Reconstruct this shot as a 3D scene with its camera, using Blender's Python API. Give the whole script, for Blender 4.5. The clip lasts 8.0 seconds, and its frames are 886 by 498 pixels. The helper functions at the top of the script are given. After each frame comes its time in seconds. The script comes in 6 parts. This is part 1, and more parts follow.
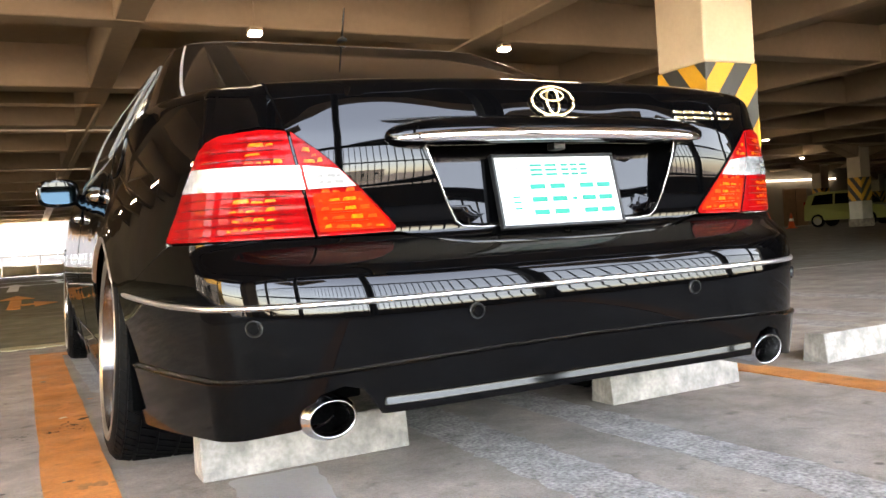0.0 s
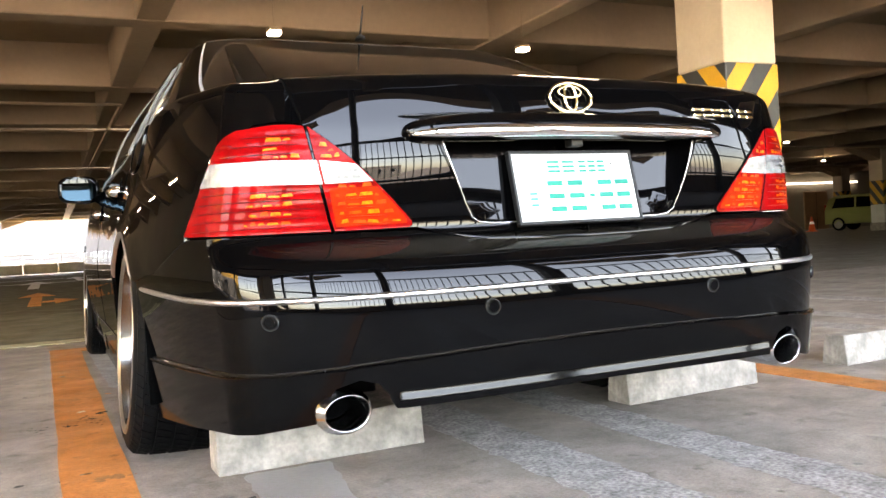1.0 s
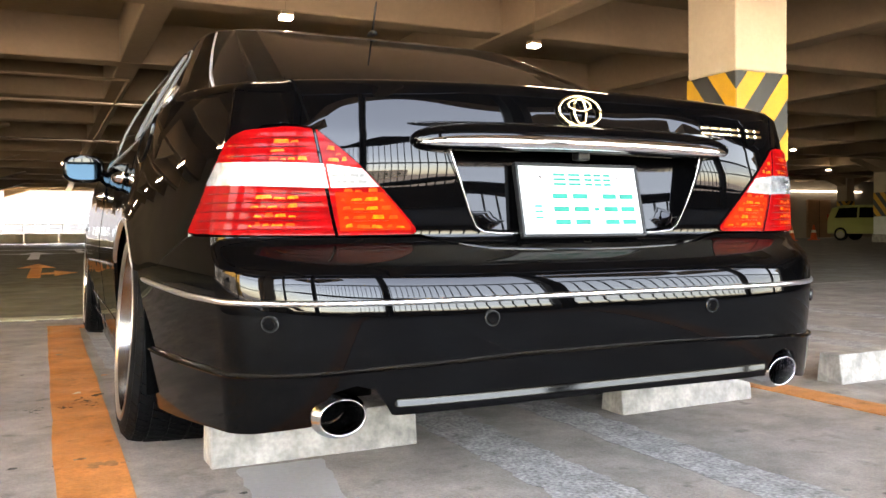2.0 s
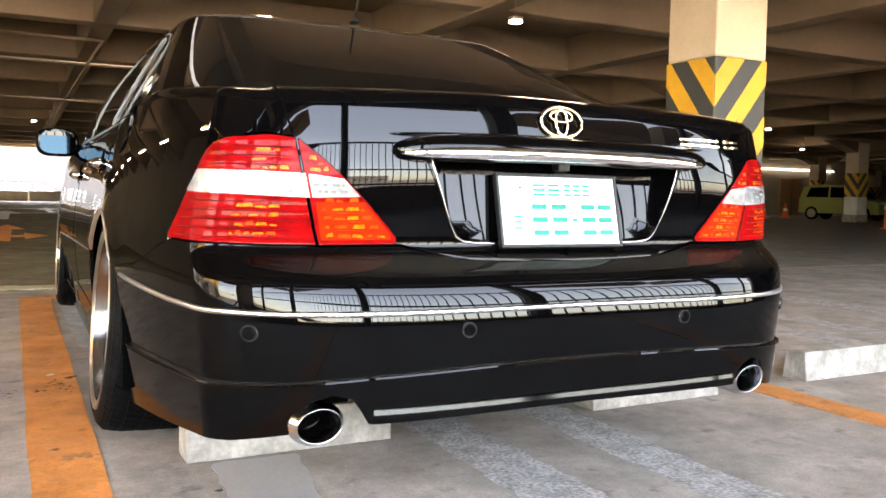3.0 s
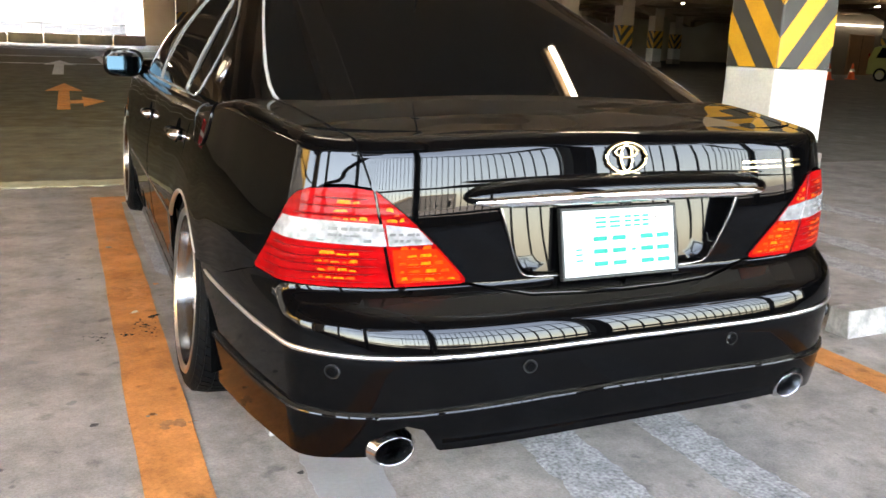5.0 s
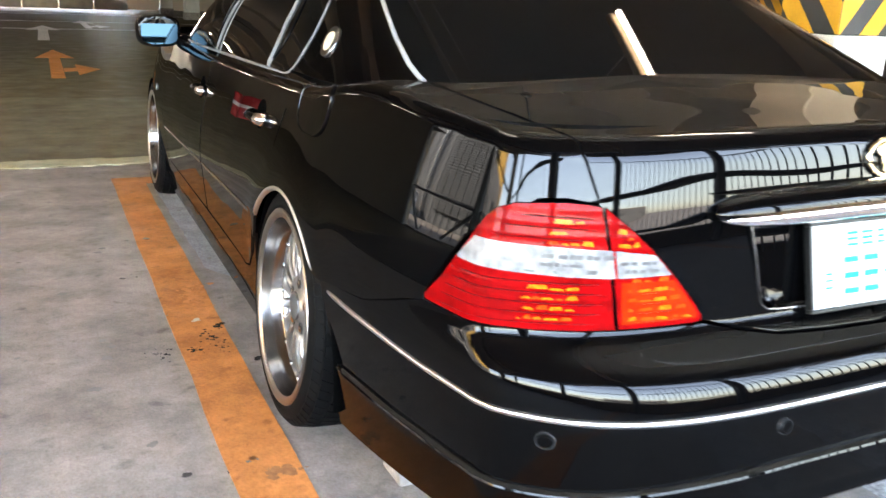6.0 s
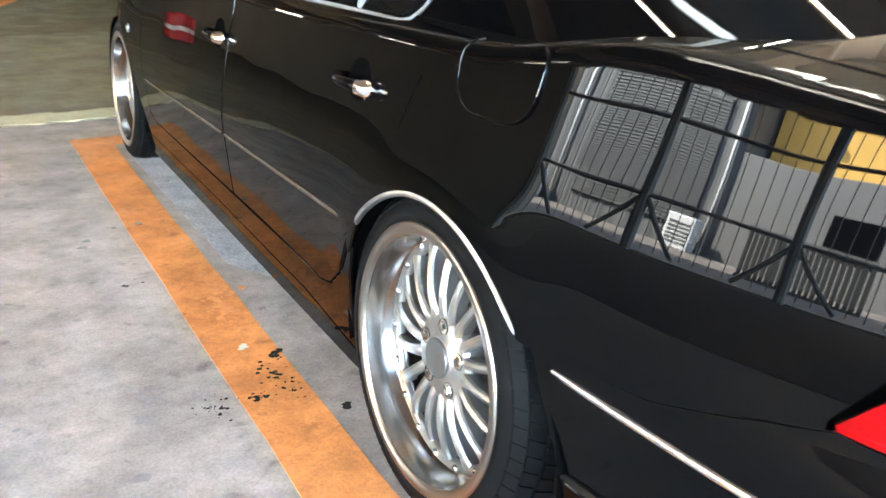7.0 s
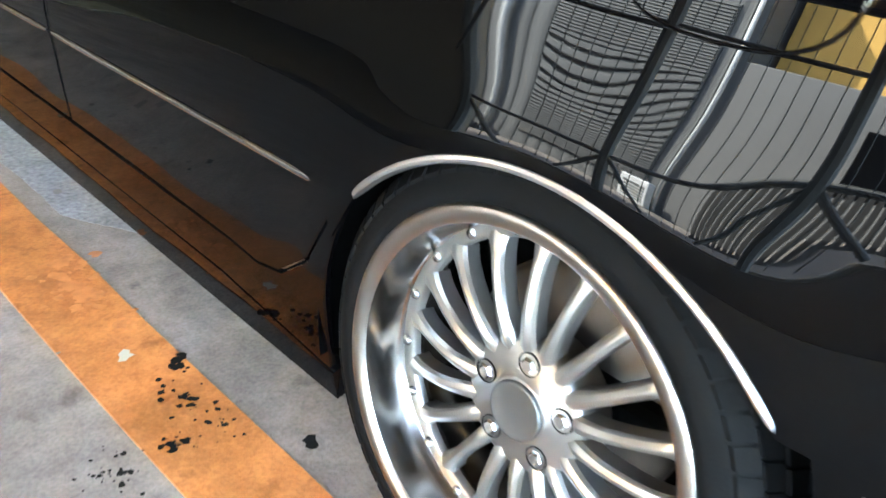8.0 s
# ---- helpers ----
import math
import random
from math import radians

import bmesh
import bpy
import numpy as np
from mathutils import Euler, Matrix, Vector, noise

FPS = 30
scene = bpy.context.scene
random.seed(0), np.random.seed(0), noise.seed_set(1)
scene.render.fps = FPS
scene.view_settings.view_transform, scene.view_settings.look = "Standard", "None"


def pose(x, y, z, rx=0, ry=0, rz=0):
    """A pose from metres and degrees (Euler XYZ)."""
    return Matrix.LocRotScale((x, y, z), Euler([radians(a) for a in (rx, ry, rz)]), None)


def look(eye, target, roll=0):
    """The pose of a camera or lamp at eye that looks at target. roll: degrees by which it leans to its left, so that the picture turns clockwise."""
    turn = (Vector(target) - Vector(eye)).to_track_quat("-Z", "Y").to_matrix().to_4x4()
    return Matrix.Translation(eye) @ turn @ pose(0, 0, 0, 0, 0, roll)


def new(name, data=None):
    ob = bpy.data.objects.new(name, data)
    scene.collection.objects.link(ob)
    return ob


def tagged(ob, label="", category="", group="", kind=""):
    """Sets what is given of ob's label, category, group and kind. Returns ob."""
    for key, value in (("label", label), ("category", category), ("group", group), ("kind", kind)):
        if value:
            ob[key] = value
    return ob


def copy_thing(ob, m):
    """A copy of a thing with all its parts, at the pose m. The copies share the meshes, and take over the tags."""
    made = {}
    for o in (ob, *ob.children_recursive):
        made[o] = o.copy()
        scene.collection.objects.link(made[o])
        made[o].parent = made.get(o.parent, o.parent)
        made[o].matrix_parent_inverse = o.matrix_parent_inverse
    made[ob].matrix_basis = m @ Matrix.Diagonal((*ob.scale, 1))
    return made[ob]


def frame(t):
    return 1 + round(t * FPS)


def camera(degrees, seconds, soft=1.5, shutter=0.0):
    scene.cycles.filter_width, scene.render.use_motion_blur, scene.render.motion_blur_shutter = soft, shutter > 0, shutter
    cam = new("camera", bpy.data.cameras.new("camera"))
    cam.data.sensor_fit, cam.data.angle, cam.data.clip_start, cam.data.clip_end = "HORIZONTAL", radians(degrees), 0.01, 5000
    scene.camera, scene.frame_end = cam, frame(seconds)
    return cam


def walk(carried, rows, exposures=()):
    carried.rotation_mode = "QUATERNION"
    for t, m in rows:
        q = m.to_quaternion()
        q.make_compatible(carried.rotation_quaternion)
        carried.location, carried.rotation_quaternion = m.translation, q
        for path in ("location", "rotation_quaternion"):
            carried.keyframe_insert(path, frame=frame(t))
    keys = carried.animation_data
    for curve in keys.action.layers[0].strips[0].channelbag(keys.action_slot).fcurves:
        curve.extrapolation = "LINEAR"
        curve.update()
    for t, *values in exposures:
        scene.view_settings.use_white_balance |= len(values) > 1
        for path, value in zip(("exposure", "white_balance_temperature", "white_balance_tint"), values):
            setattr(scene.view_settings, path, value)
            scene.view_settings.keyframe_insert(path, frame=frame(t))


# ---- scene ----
cam = camera(55.7, 8.0, shutter=0.3)
PATH = [
    (0, (-1.102, -1.585, 0.579), (-0.211, 0.206, 0.554), -3.7),
    (0.5, (-1.106, -1.584, 0.572), (-0.245, 0.22, 0.553), -3.5),
    (1, (-1.1, -1.584, 0.568), (-0.246, 0.224, 0.548), -3.3),
    (1.2, (-1.097, -1.582, 0.572), (-0.246, 0.228, 0.553), -2.9),
    (2.3, (-1.108, -1.593, 0.627), (-0.246, 0.21, 0.559), 0.3),
    (2.5, (-1.11, -1.597, 0.64), (-0.235, 0.199, 0.555), 0.6),
    (3, (-1.119, -1.594, 0.701), (-0.214, 0.186, 0.576), 1.1),
    (3.5, (-1.13, -1.597, 0.876), (-0.218, 0.172, 0.675), 0.0),
    (4, (-1.136, -1.668, 1.05), (-0.261, 0.097, 0.706), -0.5),
    (4.2, (-1.149, -1.705, 1.09), (-0.292, 0.058, 0.694), -0.2),
    (5.3, (-1.257, -1.508, 1.14), (-0.475, 0.261, 0.632), 2.6),
    (5.5, (-1.315, -1.398, 1.145), (-0.525, 0.362, 0.621), 2.6),
    (6, (-1.421, -1.045, 1.123), (-0.6, 0.688, 0.558), 2.2),
    (6.5, (-1.488, -0.595, 1.117), (-0.632, 1.105, 0.505), 2.4),
    (7, (-1.572, -0.168, 1.095), (-0.63, 1.438, 0.364), 1.4),
    (7.5, (-1.525, 0.217, 1.008), (-0.455, 1.654, 0.119), 1.4),
    (8, (-1.513, 0.575, 0.977), (-0.251, 1.784, 0.004), 5.1),
]
walk(cam, [(t, look(eye, target, roll)) for t, eye, target, roll in PATH],
     [(0, 5.76, 7950, 16), (4, 5.78, 7950, 16), (5.5, 5.76, 7050, 12), (6.5, 6.38, 6450, 11), (7, 6.72, 6050, 6), (7.5, 6.70, 5950, 4), (8, 6.62, 5950, 4)])

# ---------------------------------------------------------------- world and light
world = bpy.data.worlds.new("sky")
scene.world = world
world.use_nodes = True
wn = world.node_tree.nodes
sky = wn.new("ShaderNodeTexSky")
sky.sky_type = "NISHITA"
sky.sun_disc = False
sky.sun_elevation = radians(38)
sky.sun_rotation = radians(38)
haze = wn.new("ShaderNodeHueSaturation")
haze.inputs["Saturation"].default_value, haze.inputs["Value"].default_value = 0.75, 1.12
world.node_tree.links.new(sky.outputs[0], haze.inputs["Color"])
world.node_tree.links.new(haze.outputs[0], wn["Background"].inputs[0])
wn["Background"].inputs[1].default_value = 0.15
sun_data = bpy.data.lights.new("sun", "SUN")
sun_data.energy, sun_data.angle, sun_data.color = 4.0, radians(0.5), (1.0, 0.93, 0.82)
sun = new("sun", sun_data)
sun.matrix_world = look((28, 36, 36), (0, 0, 0))


# ---------------------------------------------------------------- materials
def mat(name, color, rough=0.5, metal=0.0, var=0.0, scale=6.0, grain=0.0, grain_scale=90.0, bump=0.0, coat=0.0,
        rough_var=0.0, spec=0.5, second=None):
    """A node material: base colour with coarse blotches and fine grain, and bump."""
    m = bpy.data.materials.new(name)
    m.use_nodes = True
    nt = m.node_tree
    b = nt.nodes["Principled BSDF"]
    b.inputs["Base Color"].default_value = (*color, 1)
    b.inputs["Roughness"].default_value = rough
    b.inputs["Metallic"].default_value = metal
    b.inputs["Specular IOR Level"].default_value = spec
    b.inputs["Coat Weight"].default_value = coat
    b.inputs["Coat Roughness"].default_value = 0.015
    if not (var or grain or bump or rough_var):
        return m
    co = nt.nodes.new("ShaderNodeTexCoord").outputs["Object"]

    def noise_tex(sc, detail):
        n = nt.nodes.new("ShaderNodeTexNoise")
        n.inputs["Scale"].default_value, n.inputs["Detail"].default_value = sc, detail
        nt.links.new(co, n.inputs["Vector"])
        return n.outputs["Fac"]

    def mixed(fac, a, bcol):
        mx = nt.nodes.new("ShaderNodeMix")
        mx.data_type = "RGBA"
        nt.links.new(fac, mx.inputs[0])
        for sock, val in ((mx.inputs[6], a), (mx.inputs[7], bcol)):
            if isinstance(val, tuple):
                sock.default_value = (*val, 1)
            else:
                nt.links.new(val, sock)
        return mx.outputs[2]

    def ramp(fac, lo, hi):
        r = nt.nodes.new("ShaderNodeMapRange")
        r.inputs[1].default_value, r.inputs[2].default_value = lo, hi
        nt.links.new(fac, r.inputs[0])
        return r.outputs[0]

    big, fine = noise_tex(scale, 8.0), noise_tex(grain_scale, 4.0)
    dark = second or tuple(c * (1 - var) for c in color)
    light = tuple(min(1, c * (1 + var * 0.6)) for c in color)
    col = mixed(ramp(big, 0.32, 0.68), dark, light)
    if grain:
        g = mixed(ramp(fine, 0.3, 0.7), tuple([1 - grain] * 3), tuple([1 + grain * 0.4] * 3))
        mul = nt.nodes.new("ShaderNodeMix")
        mul.data_type, mul.blend_type = "RGBA", "MULTIPLY"
        mul.inputs[0].default_value = 1.0
        nt.links.new(col, mul.inputs[6])
        nt.links.new(g, mul.inputs[7])
        col = mul.outputs[2]
    nt.links.new(col, b.inputs["Base Color"])
    if rough_var:
        r = nt.nodes.new("ShaderNodeMapRange")
        r.inputs[3].default_value, r.inputs[4].default_value = max(0.02, rough - rough_var), min(1, rough + rough_var)
        nt.links.new(big, r.inputs[0])
        nt.links.new(r.outputs[0], b.inputs["Roughness"])
    if bump:
        bp = nt.nodes.new("ShaderNodeBump")
        bp.inputs["Strength"].default_value, bp.inputs["Distance"].default_value = bump, 0.004
        nt.links.new(fine, bp.inputs["Height"])
        nt.links.new(bp.outputs[0], b.inputs["Normal"])
    return m


def lamp_mat(name, color, power):
    m = bpy.data.materials.new(name)
    m.use_nodes = True
    b = m.node_tree.nodes["Principled BSDF"]
    b.inputs["Base Color"].default_value = (*color, 1)
    b.inputs["Emission Color"].default_value = (*color, 1)
    b.inputs["Emission Strength"].default_value = power
    return m


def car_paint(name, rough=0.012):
    """Deep black lacquer with the faint waviness of pressed panels and a paler base on level parts; its gloss grows
    towards glancing views.
    """
    m = bpy.data.materials.new(name)
    m.use_nodes = True
    nt = m.node_tree
    nt.nodes.remove(nt.nodes["Principled BSDF"])
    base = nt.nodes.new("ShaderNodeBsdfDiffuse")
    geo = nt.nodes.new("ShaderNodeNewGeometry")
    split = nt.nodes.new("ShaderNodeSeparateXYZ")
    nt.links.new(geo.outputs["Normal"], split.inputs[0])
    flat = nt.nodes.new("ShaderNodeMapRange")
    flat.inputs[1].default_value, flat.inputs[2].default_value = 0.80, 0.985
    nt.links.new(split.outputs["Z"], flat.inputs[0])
    level_tone = nt.nodes.new("ShaderNodeMix")
    level_tone.data_type = "RGBA"
    level_tone.inputs[6].default_value, level_tone.inputs[7].default_value = (0.0006, 0.0006, 0.0007, 1), (0.0150, 0.0130, 0.0105, 1)
    nt.links.new(flat.outputs[0], level_tone.inputs[0])
    nt.links.new(level_tone.outputs[2], base.inputs["Color"])
    gloss = nt.nodes.new("ShaderNodeBsdfGlossy")
    gloss.inputs["Color"].default_value = (1, 1, 1, 1)
    gloss.inputs["Roughness"].default_value = rough
    co = nt.nodes.new("ShaderNodeTexCoord").outputs["Object"]
    n = nt.nodes.new("ShaderNodeTexNoise")
    n.inputs["Scale"].default_value, n.inputs["Detail"].default_value = 4.0, 0.0
    nt.links.new(co, n.inputs["Vector"])
    bp = nt.nodes.new("ShaderNodeBump")
    bp.inputs["Strength"].default_value, bp.inputs["Distance"].default_value = 1.0, 0.0025
    nt.links.new(n.outputs["Fac"], bp.inputs["Height"])
    nt.links.new(bp.outputs[0], gloss.inputs["Normal"])
    lw = nt.nodes.new("ShaderNodeLayerWeight")
    lw.inputs["Blend"].default_value = 0.5
    nt.links.new(bp.outputs[0], lw.inputs["Normal"])
    power = nt.nodes.new("ShaderNodeMath")
    power.operation = "POWER"
    power.inputs[1].default_value = 6.0
    nt.links.new(lw.outputs["Facing"], power.inputs[0])
    amount = nt.nodes.new("ShaderNodeMath")
    amount.operation, amount.use_clamp = "MULTIPLY_ADD", True
    amount.inputs[1].default_value, amount.inputs[2].default_value = 0.74, 0.0142
    nt.links.new(power.outputs[0], amount.inputs[0])
    mix = nt.nodes.new("ShaderNodeMixShader")
    nt.links.new(amount.outputs[0], mix.inputs[0])
    nt.links.new(base.outputs[0], mix.inputs[1])
    nt.links.new(gloss.outputs[0], mix.inputs[2])
    nt.links.new(mix.outputs[0], nt.nodes["Material Output"].inputs["Surface"])
    return m


def floor_mat(name, base, blotch, rough, spots=0.5):
    """Worn floor: cloudy stains, small dark spots, fine pores and scuffs."""
    m = bpy.data.materials.new(name)
    m.use_nodes = True
    nt = m.node_tree
    b = nt.nodes["Principled BSDF"]
    co = nt.nodes.new("ShaderNodeTexCoord").outputs["Object"]

    def tex(kind, scale, detail=6.0, rough_=0.6):
        n = nt.nodes.new(kind)
        n.inputs["Scale"].default_value = scale
        if kind == "ShaderNodeTexNoise":
            n.inputs["Detail"].default_value, n.inputs["Roughness"].default_value = detail, rough_
        nt.links.new(co, n.inputs["Vector"])
        return n.outputs["Fac" if kind == "ShaderNodeTexNoise" else "Distance"]

    def ranged(sock, a, c, lo, hi):
        r = nt.nodes.new("ShaderNodeMapRange")
        for i, v in enumerate((a, c, lo, hi)):
            r.inputs[i + 1].default_value = v
        nt.links.new(sock, r.inputs[0])
        return r.outputs[0]

    def times(a, c):
        n = nt.nodes.new("ShaderNodeMath")
        n.operation = "MULTIPLY"
        nt.links.new(a, n.inputs[0])
        nt.links.new(c, n.inputs[1])
        return n.outputs[0]

    cloud = ranged(tex("ShaderNodeTexNoise", 0.9), 0.3, 0.7, 1 - blotch * 0.45, 1 + blotch * 0.3)
    mid = ranged(tex("ShaderNodeTexNoise", 4.5, 10.0, 0.7), 0.35, 0.65, 1 - blotch * 0.8, 1.06)
    fleck = ranged(tex("ShaderNodeTexNoise", 24, 9.0, 0.75), 0.36, 0.62, 0.86, 1.06)
    pores = ranged(tex("ShaderNodeTexNoise", 130, 3.0), 0.35, 0.6, 0.84, 1.05)
    smudge = ranged(tex("ShaderNodeTexNoise", 11.0, 5.0, 0.55), 0.60, 0.72, 1.0, 1 - spots * 0.62)
    mid = times(mid, smudge)
    gate = ranged(tex("ShaderNodeTexNoise", 2.3, 2.0), 0.5, 0.62, 1.0, 0.0)
    dots = ranged(tex("ShaderNodeTexVoronoi", 7.0), 0.05, 0.10, 1 - spots, 1.0)
    mx = nt.nodes.new("ShaderNodeMath")
    mx.operation = "MAXIMUM"
    nt.links.new(dots, mx.inputs[0])
    nt.links.new(gate, mx.inputs[1])
    value = times(times(times(cloud, mid), times(pores, fleck)), mx.outputs[0])
    mul = nt.nodes.new("ShaderNodeVectorMath")
    mul.operation = "SCALE"
    mul.inputs[0].default_value = base
    nt.links.new(value, mul.inputs["Scale"])
    nt.links.new(mul.outputs[0], b.inputs["Base Color"])
    b.inputs["Specular IOR Level"].default_value = 0.04
    nt.links.new(ranged(tex("ShaderNodeTexNoise", 3.0), 0.3, 0.7, rough - 0.13, rough + 0.15), b.inputs["Roughness"])
    bp = nt.nodes.new("ShaderNodeBump")
    bp.inputs["Strength"].default_value, bp.inputs["Distance"].default_value = 0.5, 0.003
    nt.links.new(pores, bp.inputs["Height"])
    nt.links.new(bp.outputs[0], b.inputs["Normal"])
    return m


M = {
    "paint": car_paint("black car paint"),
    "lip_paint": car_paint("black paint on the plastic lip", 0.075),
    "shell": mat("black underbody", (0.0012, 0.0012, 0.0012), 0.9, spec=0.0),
    "chrome": mat("chrome", (0.82, 0.82, 0.83), 0.05, 1.0),
    "exhaust_steel": mat("brushed exhaust steel", (0.55, 0.55, 0.56), 0.14, 1.0, var=0.15, scale=60, rough_var=0.05),
    "steel": mat("brushed trim", (0.26, 0.26, 0.265), 0.25, 1.0),
    "satin": mat("satin window trim", (0.095, 0.095, 0.094), 0.38, spec=0.2, var=0.08, scale=30),
    "window_bright": mat("bright window trim", (0.22, 0.22, 0.217), 0.35, spec=0.3, var=0.08, scale=30),
    "glass": mat("dark tinted glass", (0.002, 0.002, 0.002), 0.02, spec=0.033),
    "rubber": mat("tyre rubber", (0.0028, 0.0028, 0.0029), 0.6, spec=0.035, var=0.3, scale=14, bump=0.15, grain_scale=240),
    "alloy": mat("silver alloy", (0.20, 0.188, 0.177), 0.34, 0.8, var=0.06, scale=30, rough_var=0.06),
    "polished": mat("polished rim lip", (0.26, 0.237, 0.218), 0.30, 1.0, var=0.05, scale=20, rough_var=0.05),
    "red": mat("red lens", (0.15, 0.0006, 0.0012), 0.45, 0.0, coat=0.10, spec=0.015, var=0.35, scale=28),
    "lens_dark": mat("dark red lens line", (0.035, 0.0006, 0.001), 0.4, spec=0.3),
    "amber": mat("amber glint in the lamp", (0.46, 0.080, 0.003), 0.35, 0.0, coat=0.1, spec=0.05, var=0.5, scale=110),
    "ember": mat("orange-red glint in the lamp", (0.38, 0.030, 0.002), 0.35, 0.0, coat=0.1, spec=0.05, var=0.5, scale=60),
    "orange_lens": mat("orange-red lens", (0.21, 0.010, 0.0012), 0.4, 0.0, coat=0.1, spec=0.02, var=0.3, scale=40),
    "clear": mat("clear lens", (0.15, 0.15, 0.152), 0.25, 0.1, coat=0.08, var=0.35, scale=45),
    "facet": mat("grey reflector facet", (0.052, 0.052, 0.054), 0.3, 0.3, var=0.3, scale=60),
    "gold": mat("gold plating", (0.60, 0.48, 0.28), 0.12, 1.0),
    "plate": mat("white number plate", (0.31, 0.325, 0.318), 0.4, var=0.03, scale=40),
    "green": mat("green print", (0.003, 0.12, 0.092), 0.5, spec=0.1),
    "concrete": floor_mat("concrete floor", (0.274, 0.239, 0.208), 0.50, 0.55, 0.65),
    "orange": floor_mat("worn orange road paint", (0.46, 0.182, 0.057), 0.50, 0.5, 0.75),
    "scraped": mat("ground-off paint line", (0.272, 0.255, 0.24), 0.85, var=0.36, scale=14.0, grain=0.6, grain_scale=85, bump=0.8),
    "scraped_blue": mat("ground-off blue-grey coat", (0.235, 0.235, 0.238), 0.85, var=0.25, scale=8.0, grain=0.4, grain_scale=80, bump=0.6),
    "patch": mat("smooth grey repair coat", (0.225, 0.210, 0.198), 0.5, var=0.12, scale=5.0, grain=0.08, grain_scale=80),
    "white_line": mat("worn white road paint", (0.72, 0.70, 0.66), 0.6, var=0.3, scale=4.0, grain=0.3, grain_scale=70),
    "stop": mat("white concrete wheel stop", (0.225, 0.200, 0.172), 0.75, var=0.42, scale=12.0, grain=0.25, grain_scale=70, bump=0.25),
    "ceiling": mat("painted concrete ceiling", (0.275, 0.193, 0.117), 0.8, var=0.18, scale=0.6, grain=0.06, grain_scale=12),
    "pillar": mat("cream painted pillar", (0.41, 0.32, 0.225), 0.6, var=0.08, scale=1.5, grain=0.05, grain_scale=30),
    "white_wall": mat("white painted base", (0.46, 0.455, 0.42), 0.65, var=0.12, scale=3.0, grain=0.1, grain_scale=40),
    "yellow": mat("yellow hazard paint", (0.46, 0.23, 0.011), 0.45, var=0.1, scale=5.0, grain=0.08, grain_scale=60),
    "hazard_dark": mat("dark grey hazard paint", (0.024, 0.023, 0.022), 0.5, var=0.2, scale=5.0),
    "wall": mat("cream wall", (0.38, 0.32, 0.245), 0.8, var=0.1, scale=0.5),
    "steel_frame": mat("grey painted steel", (0.10, 0.10, 0.095), 0.5, var=0.15, scale=3.0),
    "galvanised": mat("grey galvanised steel", (0.24, 0.24, 0.23), 0.55, var=0.15, scale=3.0),
    "rail": mat("white painted rail", (0.65, 0.65, 0.63), 0.5, var=0.1, scale=3.0),
    "siding": mat("pale corrugated siding", (0.10, 0.10, 0.096), 0.6, var=0.2, scale=0.8),
    "lamp": lamp_mat("fluorescent tube", (1.0, 0.90, 0.74), 3.4),
    "bright_trim": mat("bright trim", (0.55, 0.55, 0.56), 0.3, 1.0),
    "barrel": mat("machined wheel barrel", (0.225, 0.208, 0.195), 0.20, 1.0, var=0.1, scale=30, rough_var=0.05),
    "cap": mat("dull grey cap", (0.11, 0.11, 0.11), 0.55, 1.0),
    "disc": mat("rusty brake disc", (0.05, 0.043, 0.038), 0.45, 0.7, var=0.3, scale=20),
    "stain": mat("dark oil stain", (0.005, 0.0045, 0.004), 0.7, spec=0.1),
    "grey_spot": mat("grey floor spot", (0.115, 0.102, 0.09), 0.6, var=0.3, scale=20),
    "sensor_rim": mat("glossy sensor rim", (0.011, 0.011, 0.011), 0.2, spec=0.25),
    "smudge": mat("rubber smudge on orange paint", (0.27, 0.125, 0.052), 0.6, spec=0.1, var=0.25, scale=60),
    "faint_smudge": mat("faint scuff on orange paint", (0.37, 0.147, 0.049), 0.6, spec=0.1, var=0.25, scale=40),
    "stain_grey": mat("soaked-in oil spot", (0.045, 0.040, 0.036), 0.7, spec=0.1, var=0.3, scale=60),
    "black_plastic": mat("black plastic", (0.004, 0.004, 0.004), 0.4, spec=0.2),
    "mirror": mat("mirror glass", (0.009, 0.016, 0.020), 0.02, 1.0),
}


# ---------------------------------------------------------------- mesh helpers
def mesh_object(name, verts, faces, material, parent=None, label="", smooth=False, normals=None):
    me = bpy.data.meshes.new(name)
    me.from_pydata([tuple(map(float, v)) for v in verts], [], [tuple(map(int, f)) for f in faces])
    me.materials.append(M[material] if isinstance(material, str) else material)
    if smooth or normals is not None:
        me.polygons.foreach_set("use_smooth", [True] * len(me.polygons))
    me.update()
    if normals is not None:
        me.normals_split_custom_set_from_vertices([tuple(map(float, n)) for n in normals])
    ob = new(name, me)
    if parent is not None:
        ob.parent = parent
    if label:
        tagged(ob, label)
    return ob


def part(name, bm, material, parent=None, label="", smooth=False):
    """Links a bmesh as one mesh object."""
    me = bpy.data.meshes.new(name)
    bmesh.ops.recalc_face_normals(bm, faces=bm.faces)
    bm.to_mesh(me)
    bm.free()
    me.materials.append(M[material] if isinstance(material, str) else material)
    if smooth:
        me.polygons.foreach_set("use_smooth", [True] * len(me.polygons))
        me.set_sharp_from_angle(angle=radians(40))
    ob = new(name, me)
    if parent is not None:
        ob.parent = parent
    if label:
        tagged(ob, label)
    return ob


